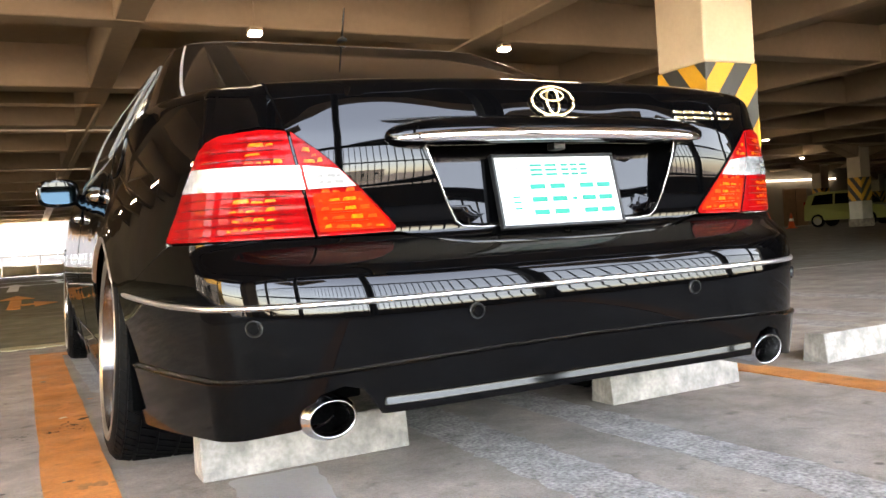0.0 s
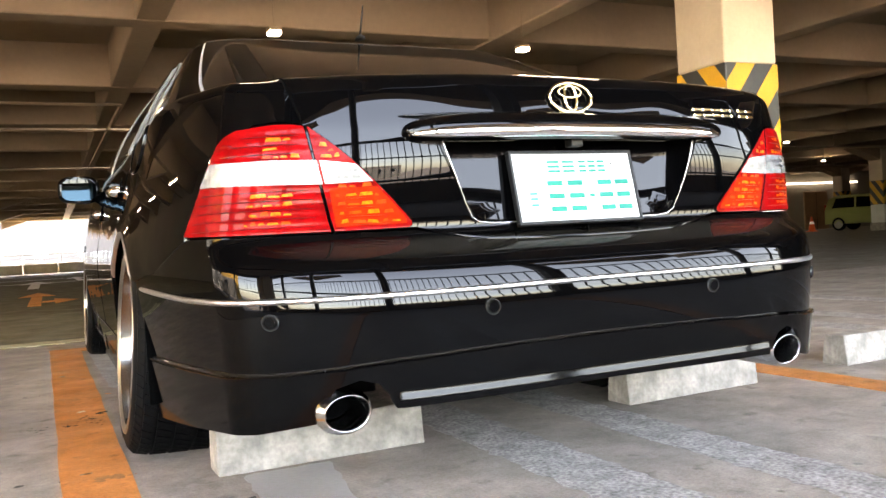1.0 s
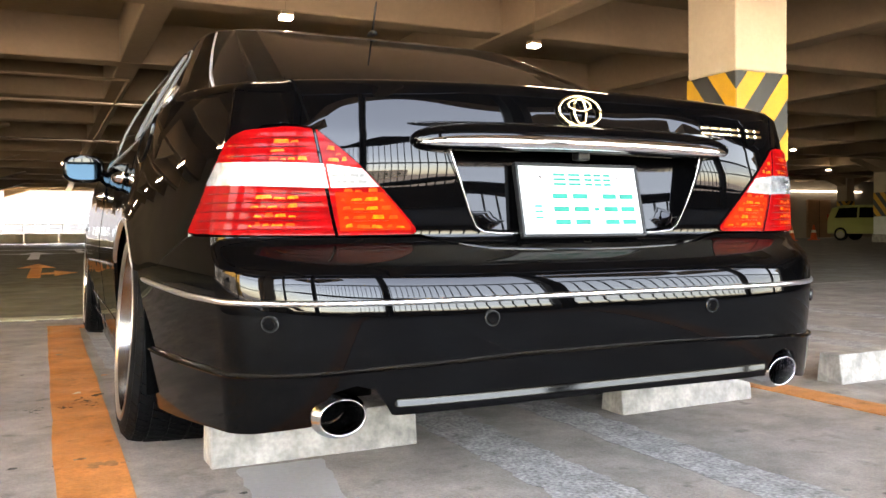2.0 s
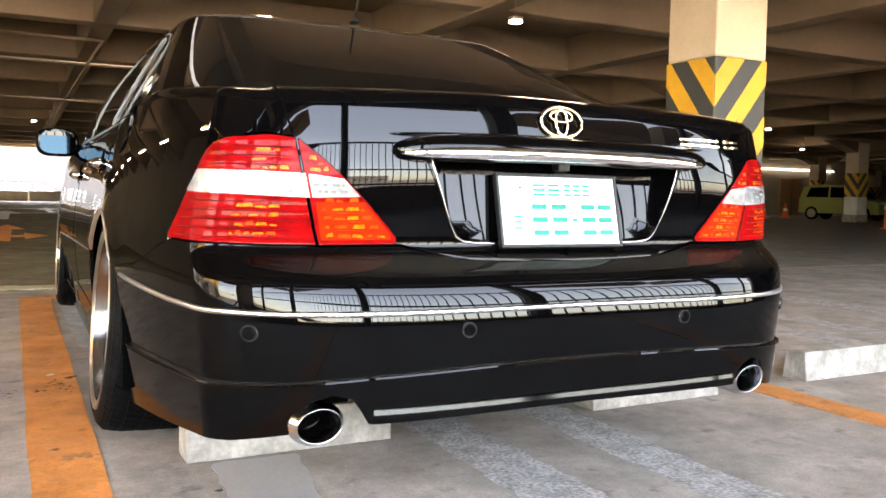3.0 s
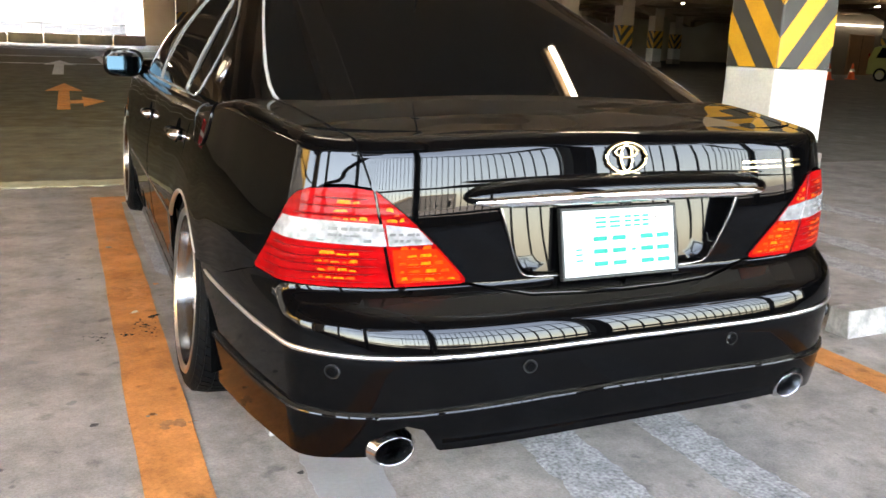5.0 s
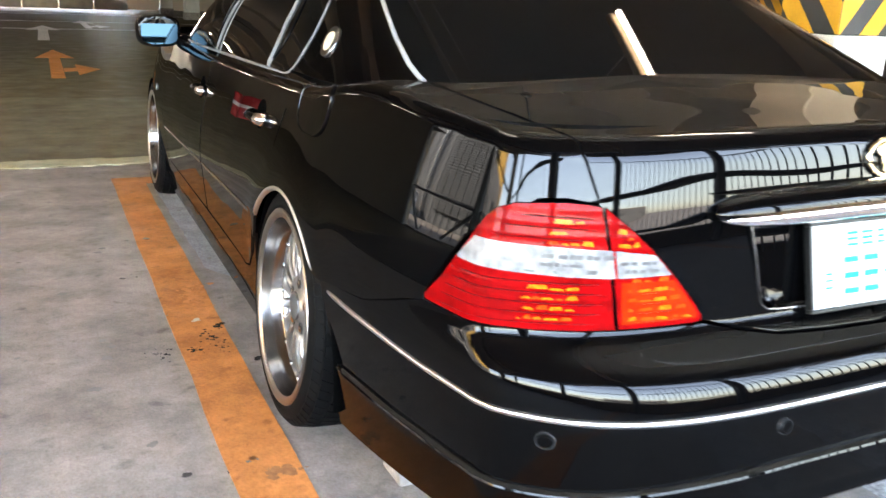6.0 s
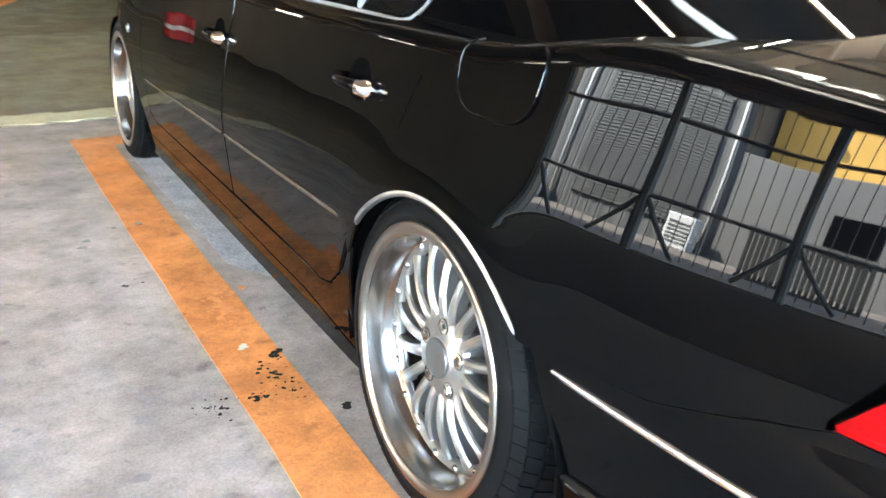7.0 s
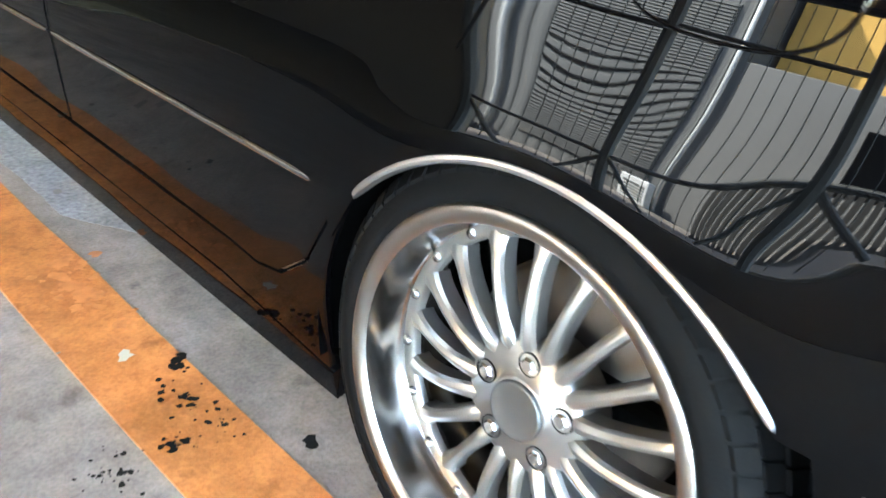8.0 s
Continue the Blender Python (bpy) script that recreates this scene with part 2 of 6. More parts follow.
def box_bm(x0, y0, z0, x1, y1, z1, bevel=0.0, segments=2, bm=None):
    """A box between two corners, with rounded edges."""
    bm = bm or bmesh.new()
    r = bmesh.ops.create_cube(bm, size=1.0)
    for v in r["verts"]:
        v.co = Vector(((x0 + x1) / 2 + v.co.x * (x1 - x0), (y0 + y1) / 2 + v.co.y * (y1 - y0), (z0 + z1) / 2 + v.co.z * (z1 - z0)))
    if bevel:
        edges = list({e for v in r["verts"] for e in v.link_edges})
        bmesh.ops.bevel(bm, geom=edges, offset=bevel, segments=segments, affect="EDGES", profile=0.5)
    return bm


def lathe(profile, axis="x", n=64, closed=False):
    """Verts and faces of a profile of (along, radius) turned round an axis."""
    verts, faces = [], []
    k = len(profile)
    for i in range(n):
        a = 2 * math.pi * i / n
        for u, r in profile:
            p = (u, r * math.cos(a), r * math.sin(a))
            verts.append(p if axis == "x" else (p[1], u, p[2]) if axis == "y" else (p[1], p[2], u))
    for i in range(n):
        j = (i + 1) % n
        for q in range(k if closed else k - 1):
            q2 = (q + 1) % k
            faces.append((i * k + q, i * k + q2, j * k + q2, j * k + q))
    return verts, faces


def tube(points, radius, n=8, flat=1.0):
    """Verts and faces of a tube along points; radius may be a list."""
    pts = [Vector(p) for p in points]
    rad = radius if isinstance(radius, (list, tuple)) else [radius] * len(pts)
    verts, faces = [], []
    for i, p in enumerate(pts):
        d = (pts[min(i + 1, len(pts) - 1)] - pts[max(i - 1, 0)]).normalized()
        up = Vector((0, 0, 1)) if abs(d.z) < 0.9 else Vector((0, 1, 0))
        a = d.cross(up).normalized()
        b = a.cross(d).normalized()
        for k in range(n):
            t = 2 * math.pi * k / n
            verts.append(p + a * (rad[i] * flat * math.cos(t)) + b * (rad[i] * math.sin(t)))
    m = len(pts)
    for i in range(m - 1):
        for k in range(n):
            k2 = (k + 1) % n
            faces.append((i * n + k, i * n + k2, (i + 1) * n + k2, (i + 1) * n + k))
    faces.append(tuple(range(n - 1, -1, -1)))
    faces.append(tuple(range((m - 1) * n, m * n)))
    return verts, faces


def spline(xs, ys):
    """A smooth curve through points, as a function of an array."""
    xs, ys = np.array(xs, float), np.array(ys, float)
    d = np.diff(ys) / np.diff(xs)
    m = np.zeros(len(xs))
    m[0], m[-1] = d[0], d[-1]
    for i in range(1, len(xs) - 1):
        m[i] = 0 if d[i - 1] * d[i] <= 0 else 2 * d[i - 1] * d[i] / (d[i - 1] + d[i])

    def curve(x):
        x = np.clip(np.asarray(x, float), xs[0], xs[-1])
        i = np.clip(np.searchsorted(xs, x) - 1, 0, len(xs) - 2)
        h = xs[i + 1] - xs[i]
        t = (x - xs[i]) / h
        return ((2 * t**3 - 3 * t**2 + 1) * ys[i] + (t**3 - 2 * t**2 + t) * h * m[i]
                + (-2 * t**3 + 3 * t**2) * ys[i + 1] + (t**3 - t**2) * h * m[i + 1])
    return curve


def smooth01(x):
    x = np.clip(x, 0, 1)
    return x * x * (3 - 2 * x)


# ---------------------------------------------------------------- the garage
def structure(ob, label, category):
    return tagged(ob, label, category, kind="structure")


floor = part("floor", box_bm(-300, -300, -0.3, 300, 300, 0.0), "concrete")
structure(floor, "grey stained concrete parking garage floor", "floor")


def marking(name, corners, material, label, z=0.004, step=0.25, ragged=0.004):
    """A thin painted sheet on the floor with a slightly uneven edge."""
    pts = []
    rnd = random.Random(len(name) + int(abs(corners[0][0]) * 100))
    for i, a in enumerate(corners):
        b = corners[(i + 1) % len(corners)]
        n = max(1, int((Vector(b) - Vector(a)).length / step))
        for k in range(n):
            p = Vector(a).lerp(Vector(b), k / n)
            pts.append((p.x + rnd.uniform(-ragged, ragged), p.y + rnd.uniform(-ragged, ragged), z))
    top = len(pts)
    verts = pts + [(x, y, 0.0) for x, y, _ in pts]
    faces = [tuple(range(top))] + [(i, i + top, (i + 1) % top + top, (i + 1) % top) for i in range(top)]
    ob = mesh_object(name, verts, faces, material)
    return tagged(ob, label, "road marking", kind="structure")


marking("line_left", [(-1.075, -3.38), (-0.925, -3.38), (-0.935, 4.22), (-1.12, 4.40)], "orange", "worn orange painted stall line")
marking("line_front", [(-1.117, 4.405), (-0.937, 4.225), (1.31, 4.25), (1.31, 4.40)], "orange", "worn orange painted stall end line")
marking("line_right", [(1.315, -3.38), (1.455, -3.38), (1.455, 4.40), (1.315, 4.40)], "orange", "worn orange painted stall line")
for name, x0, x1 in (("old_line_1", -0.07, 0.125), ("old_line_2", 0.34, 0.51)):
    marking(name, [(x0, -3.38), (x1, -3.38), (x1, 4.3), (x0, 4.3)], "scraped", "rough scraped-off remains of a white line", 0.0006, 0.035, 0.011)
marking("old_line_5", [(-0.88, 2.45), (-0.77, 2.25), (-0.72, 4.2), (-0.90, 4.2)], "scraped_blue", "rough scraped-off remains of a white line", 0.0006, 0.06, 0.006)
marking("floor_patch", [(-0.70, 0.10), (-0.52, 0.08), (-0.45, 0.57), (-0.68, 0.57)], "patch", "smooth blue-grey repair coat on the concrete", 0.0015, 0.03, 0.006)
for name, x0, x1 in (("old_line_3", 2.55, 2.75), ("old_line_4", 3.0, 3.2)):
    marking(name, [(x0, -3.38), (x1, -3.38), (x1, 4.3), (x0, 4.3)], "scraped", "rough scraped-off remains of a white line", 0.0006, 0.035, 0.011)

# Ceiling slab and beams in one mesh.
BEAM, SLAB = 3.08, 3.70
X0, X1, Y0B, Y1B = -8.0, 62.0, -3.4, 54.0
PX, PY = [4.34 + 7.9 * i for i in range(-1, 8)], [3.95 + 8.2 * i for i in range(-1, 7)]
bm = box_bm(X0, Y0B, SLAB, X1, Y1B, SLAB + 0.3)
for i in range(-1, 14):
    y = 4.19 + 3.74 * i
    box_bm(X0 + 0.01, y - 0.17, BEAM + 0.004, X1 - 0.01, y + 0.17, SLAB + 0.01, 0.015, 1, bm)
for i in range(-2, 15):
    x = 0.04 if i == -1 else 4.29 + 3.95 * i
    box_bm(x - 0.16, Y0B + 0.01, BEAM - (0.02 if i % 2 == 0 else -0.01), x + 0.16, Y1B - 0.01, SLAB + 0.02, 0.015, 1, bm)
for x in PX:
    for y in PY:
        for sx in (-1, 1):
            vs = [bm.verts.new((x + sx * a, y + b, c)) for b in (-0.24, 0.24) for a, c in ((0.2, BEAM + 0.05), (1.7, BEAM + 0.05), (0.2, BEAM - 0.42))]
            for f in ((0, 1, 2), (3, 5, 4), (0, 2, 5, 3), (2, 1, 4, 5), (1, 0, 3, 4)):
                bm.faces.new([vs[k] for k in f])
structure(part("ceiling", bm, "ceiling"), "tan painted concrete ceiling with deep crossing beams", "ceiling")


def hazard_pillar(x, y):
    """A square pillar with a white base, hazard stripes and a cream top."""
    h = 0.29
    p = part("pillar", box_bm(x - h, y - h, 1.91, x + h, y + h, BEAM + 0.02, 0.02), "pillar")
    structure(p, "square cream concrete pillar with yellow and black hazard stripes", "pillar")
    part("pillar_base", box_bm(x - h - 0.002, y - h - 0.002, 0.0, x + h + 0.002, y + h + 0.002, 0.99, 0.02), "white_wall", p, "scuffed white painted pillar base")
    part("plinth", box_bm(x - h - 0.035, y - h - 0.035, 0.0, x + h + 0.035, y + h + 0.035, 0.30, 0.015), "stop", p, "grey concrete plinth of the pillar")
    part("dark_band", box_bm(x - h - 0.004, y - h - 0.004, 0.99, x + h + 0.004, y + h + 0.004, 1.91, 0.012), "hazard_dark", p, "dark grey band of the hazard marking")
    # Slanted stripes, meeting in a V at each corner.
    for k in range(4):
        rot = Matrix.Translation((x, y, 0)) @ Matrix.Rotation(k * math.pi / 2, 4, "Z")
        lean = 1 if k % 2 == 0 else -1
        for q in range(-3, 3):
            c = 0.97 + q * 0.52 + 0.37
            poly = [(-h, c - lean * 0.37), (h, c + lean * 0.37), (h, c + lean * 0.37 + 0.26), (-h, c - lean * 0.37 + 0.26)]
            for zc, keep in ((0.994, 1), (1.906, -1)):
                out = []
                for i, a in enumerate(poly):
                    b = poly[(i + 1) % len(poly)]
                    ina, inb = keep * (a[1] - zc) >= 0, keep * (b[1] - zc) >= 0
                    if ina:
                        out.append(a)
                    if ina != inb:
                        t = (zc - a[1]) / (b[1] - a[1])
                        out.append((a[0] + t * (b[0] - a[0]), zc))
                poly = out
                if not poly:
                    break
            if len(poly) < 3:
                continue
            n = len(poly)
            verts = [rot @ Vector((u, -h - d, w)) for d in (0.007, 0.003) for u, w in poly]
            faces = [tuple(range(n))] + [(i, i + n, (i + 1) % n + n, (i + 1) % n) for i in range(n)]
            mesh_object("stripe", verts, faces, "yellow", p)
    return p


for x in PX:
    for y in PY:
        if x > -8 and -3 < y < 50 and not (x < 0):
            hazard_pillar(x, y)


def wall(name, x0, y0, x1, y1, z0=0.0, z1=SLAB, material="wall", label="cream painted concrete wall"):
    return structure(part(name, box_bm(x0, y0, z0, x1, y1, z1), material), label, "wall")


wall("wall_north", 3.2, 54.0, 62.0, 54.3)
wall("wall_north_side", X0 - 0.3, 53.7, -5.6, 54.0)
wall("wall_east", 62.0, Y0B, 62.3, 54.3)
wall("wall_west", X0 - 0.3, 7.6, X0, 54.3)
# The south wall is unseen, added to cut daylight on the pillars and far floor.
wall("added_wall_south", 9.6, Y0B - 0.3, 62.0, Y0B - 0.01)
wall("parapet_south", X0, Y0B - 0.2, 9.6, Y0B, 0, 0.50, "ceiling", "low concrete parapet of the open bay")
wall("spandrel_south", X0, Y0B - 0.22, 9.6, Y0B - 0.02, 2.95, SLAB, "ceiling", "deep concrete edge beam over the open bay")
wall("spandrel_west", X0 - 0.2, Y0B, X0 - 0.02, 7.6, 2.95, SLAB, "ceiling", "concrete edge beam over the open side")
wall("corner_column", X0 - 0.25, Y0B - 0.25, X0 + 0.45, Y0B + 0.45, 0, SLAB, "ceiling", "square concrete corner column")
wall("parapet_west", X0 - 0.2, Y0B, X0, 7.6, 0, 0.05)
wall("parapet_north", X0, 54.0, 3.2, 54.3, 0, 0.35)


def facade(name, a, b, posts, braces=True, low=0.12, high=2.9, rails=(1.15, 2.1), pitch=0.28, steel="steel_frame"):
    """An open bay front: steel posts, rails, slanted braces and thin bars."""
    a, b = Vector(a), Vector(b)
    d = (b - a).normalized()
    length = (b - a).length
    root = mesh_object(name, *tube([a + Vector((0, 0, high)), b + Vector((0, 0, high))], 0.04), "steel_frame")
    structure(root, "open steel-framed bay with thin vertical safety bars", "fence")
    step = length / posts
    for i in range(posts + 1):
        p = a + d * (i * step)
        mesh_object("post", *tube([p, p + Vector((0, 0, SLAB))], 0.10), steel, root)
        if braces and i < posts:
            q = p + d * step
            mesh_object("brace", *tube([p + Vector((0, 0, 0.95)), p + d * 0.85 + Vector((0, 0, 0.1))], 0.045), steel, root)
            mesh_object("brace", *tube([q + Vector((0, 0, 0.95)), q - d * 0.85 + Vector((0, 0, 0.1))], 0.045), steel, root)
    for z in rails:
        mesh_object("rail", *tube([a + Vector((0, 0, z)), b + Vector((0, 0, z))], 0.035), steel, root)
    verts, faces = [], []
    n = int(length / pitch)
    for i in range(n):
        p = a + d * (i * length / n)
        v, f = tube([p + Vector((0, 0, low)), p + Vector((0, 0, high))], 0.009, 5)
        faces += [tuple(k + len(verts) for k in q) for q in f]
        verts += v
    bars = mesh_object("thin_bars", verts, faces, "steel_frame", root)
    tagged(bars, kind="stuff")
    return root


facade("facade_south", (X0, Y0B, 0), (9.6, Y0B, 0), 7, False, 0.45, 1.95, (0.58, 1.25), 0.125)
facade("facade_west", (X0, Y0B, 0), (X0, 7.6, 0), 4, rails=(0.95, 2.25), pitch=0.25, steel="galvanised")


# ---------------------------------------------------------------- the car's surfaces
HUB_R, HUB_F, HUB_Z = 1.05, 3.98, 0.322
W_SIDE = spline([0.05, 0.20, 0.33, 0.45, 0.53, 0.60, 0.68, 0.78, 0.86, 0.95], [0.85, 0.876, 0.890, 0.901, 0.907, 0.903, 0.892, 0.873, 0.855, 0.833])
Y_REAR = spline([0.05, 0.20, 0.30, 0.42, 0.445, 0.468, 0.492, 0.507, 0.520, 0.532, 0.56, 0.582, 0.60, 0.66, 0.70, 0.74, 0.80, 0.85, 0.89, 0.95],
                [-0.03, -0.078, -0.093, -0.1030, -0.1040, -0.1012, -0.0966, -0.0926, -0.0879, -0.0815, -0.036, 0.004, 0.0125, 0.0055, 0.0018, 0.0, 0.0045, 0.0122, 0.0195, 0.0315])
Y_FRONT = spline([0.05, 0.3, 0.5, 0.65, 0.75, 0.95], [4.72, 4.84, 4.86, 4.83, 4.72, 4.40])
DECK = spline([-0.2, 0.05, 0.3, 0.62, 1.0, 2.0, 3.2, 3.7, 4.3, 4.9], [0.925, 0.934, 0.958, 0.984, 0.945, 0.935, 0.940, 0.93, 0.86, 0.70])
YC, YS, NR, NF = 1.05, 3.5, 5.0, 3.0
SHOULDER = 0.04
LEAN_IN = 0.20

_t = np.linspace(0, math.pi / 2, 4001)
_q = np.linspace(0, 1, 400)
_tx = np.linspace(0, 0.72, 600)
_ty = 1.05 * (1 - (1 - (_tx / 0.9) ** NR) ** (1 / NR))
_h = 0.036
_ca, _cb, _cc, _cd = (0.72, float(_ty[-1])), (0.72 + 0.836 * _h, float(_ty[-1]) + 0.549 * _h), (0.80 - 0.250 * _h, 0.16 - 0.968 * _h), (0.80, 0.16)
_cx, _cy = [(1 - _q) ** 3 * _ca[i] + 3 * _q * (1 - _q) ** 2 * _cb[i] + 3 * _q**2 * (1 - _q) * _cc[i] + _q**3 * _cd[i] for i in (0, 1)]
_sy = np.linspace(0.16, YC, 600)
_sx = 0.80 + 0.10 * (1 - (1 - (_sy - 0.16) / (YC - 0.16)) ** 2.3)
_rx, _ry = np.concatenate([_tx, _cx[1:], _sx[1:]]), np.concatenate([_ty, _cy[1:], _sy[1:]])
_rs = np.concatenate([[0], np.cumsum(np.hypot(np.diff(_rx), np.diff(_ry)))])
S1 = float(_rs[-1])
S2 = S1 + YS - YC
_fx, _fy = 0.9 * np.cos(_t) ** (2 / NF), YS + 1.36 * np.sin(_t) ** (2 / NF)
_fs = np.concatenate([[0], np.cumsum(np.hypot(np.diff(_fx), np.diff(_fy)))])
S3 = S2 + float(_fs[-1])


def s_of_x(x):
    """The way round the car's outline to a place x from the middle of the tail."""
    return float(np.sign(x) * np.interp(abs(x), _rx, _rs))


def s_of_y(y, side=-1):
    """The way round the outline to a place y along the side (-1 left, 1 right)."""
    return side * (float(np.interp(y, _ry, _rs)) if y < YC else S1 + y - YC)


def outer(s, z):
    """The car's outer wall."""
    s, z = np.asarray(s, float), np.asarray(z, float)
    a, g = np.abs(s), np.sign(s)
    w = W_SIDE(z) / 0.9
    x = np.where(a < S1, np.interp(a, _rs, _rx), np.where(a < S2, 0.9, np.interp(a - S2, _fs, _fx))) * w
    yb = np.interp(a, _rs, _ry)
    yr = yb + Y_REAR(z) * ((YC - yb) / 1.05) ** 4
    yf = YS + (np.interp(a - S2, _fs, _fy) - YS) * (Y_FRONT(z) - YS) / 1.36
    y = np.where(a < S1, yr, np.where(a < S2, YC + a - S1, yf))
    return x * g, y


LID_S, QUARTER_S = s_of_x(0.686), abs(s_of_y(0.62))
EDGE_X = 0.686 * float(W_SIDE(0.87)) / 0.9
FLARE = 0.12


def deck(x, y):
    return DECK(y) - 0.022 * (np.abs(x) / 0.7) ** 2


def body(s, v):
    """Outer wall up to the shoulder, a rounded edge, then the deck inwards."""
    s, v = np.asarray(s, float), np.asarray(v, float)
    a, g = np.abs(s), np.sign(s)
    xr, yr = np.interp(a, _rs, _rx), np.where(a < S1, np.interp(a, _rs, _ry), 1.0)
    front = smooth01((a - S2 - 0.35) / 0.5) * (math.pi / 2)
    ex, ey = outer(s, np.full_like(v, 0.87))
    # Inward way: straight ahead over the trunk, across over the sides, and towards the lid's edge at the corner.
    a0, a1 = LID_S, QUARTER_S
    k = np.clip((a - a0) / (a1 - a0), 0, 1)
    ty = (0.12 + 0.50 * k) - ey
    tx = g * (EDGE_X + 0.0025 + FLARE * (ty + ey - 0.06) - np.abs(ex))
    ln = np.hypot(tx, ty) + 1e-9
    dx = np.where(a <= a0, g * FLARE * np.abs(ex) / EDGE_X, np.where(a >= a1, -g, tx / ln)) * np.cos(front)
    dy = np.where(a <= a0, 1.0, np.where(a >= a1, 0.0, ty / ln)) - np.sin(front)
    top = deck(ex + dx * SHOULDER, ey + dy * SHOULDER)
    # The rounded edge takes up the wall's own slope.
    low = top - SHOULDER * (1 - math.sin(LEAN_IN))
    (hx, hy), (bx, by) = outer(s, low), outer(s, low - 0.006)
    lean = np.clip(np.arctan(((hx - bx) * dx + (hy - by) * dy) / 0.006), 0.03, 0.5)
    low = top - SHOULDER * (1 - np.sin(lean))
    wx, wy = outer(s, np.minimum(v, low))
    phi = np.clip(lean + (v - low) / SHOULDER, lean, math.pi / 2)
    over = np.maximum(v - low - SHOULDER * (math.pi / 2 - lean), 0)
    d = SHOULDER * (np.cos(lean) - np.cos(phi)) + over
    x, y = wx + dx * d, wy + dy * d
    zt = np.where(over > 0, deck(x, y), low + SHOULDER * (np.sin(phi) - np.sin(lean)))
    return np.stack([x, y, np.where(v < low, v, zt)], -1)


def v_deck(inset):
    """The height value of a point on the deck that far in from the edge, for an edge at about the lid's height."""
    return 0.93 - SHOULDER + SHOULDER * math.pi / 2 + inset - SHOULDER


def v_at(s, d):
    """The height value of the deck point d metres in from the edge at s."""
    lo, hi = 0.6, 1.9
    e = body(np.array([s]), np.array([0.80]))[0]
    for _ in range(50):
        mid = (lo + hi) / 2
        p = body(np.array([s]), np.array([mid]))[0]
        q = body(np.array([s]), np.array([0.86]))[0]
        if math.hypot(p[0] - q[0], p[1] - q[1]) < d:
            lo = mid
        else:
            hi = mid
    return lo


ROOF_Z0, ROOF_Z1 = 0.86, 1.30
GY = 1.9


def cabin(s, h):
    """The greenhouse: h from 0 at the belt to 1 at the roof's edge, then inwards to 2 at its middle. s runs -1..1 from the front middle by the left, tail (0) and right."""
    s, h = np.asarray(s, float), np.asarray(h, float)
    z = ROOF_Z0 + np.minimum(h, 1) * (ROOF_Z1 - ROOF_Z0)
    k = np.clip(h - 1, 0, 1)
    w = 0.85 - (z - ROOF_Z0) * 0.568
    yr = 0.28 + 2.298 * (z - ROOF_Z0)
    yf = 3.52 - 2.32 * (z - ROOF_Z0)
    shrink = 1 - k
    n = 7.0
    a = s * math.pi
    cx, cy = np.sin(a), -np.cos(a)
    ux = np.sign(cx) * np.abs(cx) ** (2 / n)
    uy = np.sign(cy) * np.abs(cy) ** (2 / n)
    x = ux * w * shrink
    y = GY + np.where(uy < 0, uy * (GY - yr), uy * (yf - GY)) * shrink
    bulge = 0.012 * np.sin(np.clip(h, 0, 1) * math.pi)
    zz = z + np.where(k > 0, 0.085 * (1 - (1 - np.minimum(k, 1)) ** 2.2), 0)
    x = x + np.sign(ux) * (bulge + 0.034 * np.sin(np.clip(h, 0, 1) * math.pi) * smooth01((uy + 0.40) / 0.9)) * np.abs(ux) ** 3
    return np.stack([x, y - bulge * np.maximum(-uy, 0) ** 3, zz], -1)


def cab_s_of_y(y, h, side=-1):
    lo, hi = 0.06, 0.94
    for _ in range(40):
        mid = (lo + hi) / 2
        if cabin(np.array(side * mid), np.array(h))[1] < y:
            lo = mid
        else:
            hi = mid
    return side * lo


def cab_h(z):
    return (z - ROOF_Z0) / (ROOF_Z1 - ROOF_Z0)


def surface_normals(surf, s, v, flip):
    e = 2e-4 if surf is cabin else 3e-3
    du = surf(s + e, v) - surf(s - e, v)
    dv = surf(s, v + e) - surf(s, v - e)
    n = np.cross(du, dv)
    n /= np.maximum(np.linalg.norm(n, axis=-1, keepdims=True), 1e-12)
    return -n if flip else n


def dense(poly, step):
    out = []
    for i, a in enumerate(poly):
        b = poly[(i + 1) % len(poly)]
        n = max(1, int(math.ceil(math.hypot(b[0] - a[0], b[1] - a[1]) / step)))
        out += [(a[0] + (b[0] - a[0]) * k / n, a[1] + (b[1] - a[1]) * k / n) for k in range(n)]
    return out


def clip_cell(poly, u0, u1, v0, v1):
    for axis, lim, keep in ((0, u0, 1), (0, u1, -1), (1, v0, 1), (1, v1, -1)):
        out = []
        for i, a in enumerate(poly):
            b = poly[(i + 1) % len(poly)]
            ina, inb = keep * (a[axis] - lim) >= 0, keep * (b[axis] - lim) >= 0
            if ina:
                out.append(a)
            if ina != inb:
                t = (lim - a[axis]) / (b[axis] - a[axis])
                out.append((a[0] + t * (b[0] - a[0]), a[1] + t * (b[1] - a[1])))
        poly = out
        if len(poly) < 3:
            return []
    return poly


def inside(poly, u, v):
    c = False
    j = len(poly) - 1
    for i in range(len(poly)):
        a, b = poly[i], poly[j]
        if (a[1] > v) != (b[1] > v) and u < (b[0] - a[0]) * (v - a[1]) / (b[1] - a[1]) + a[0]:
            c = not c
        j = i
    return c


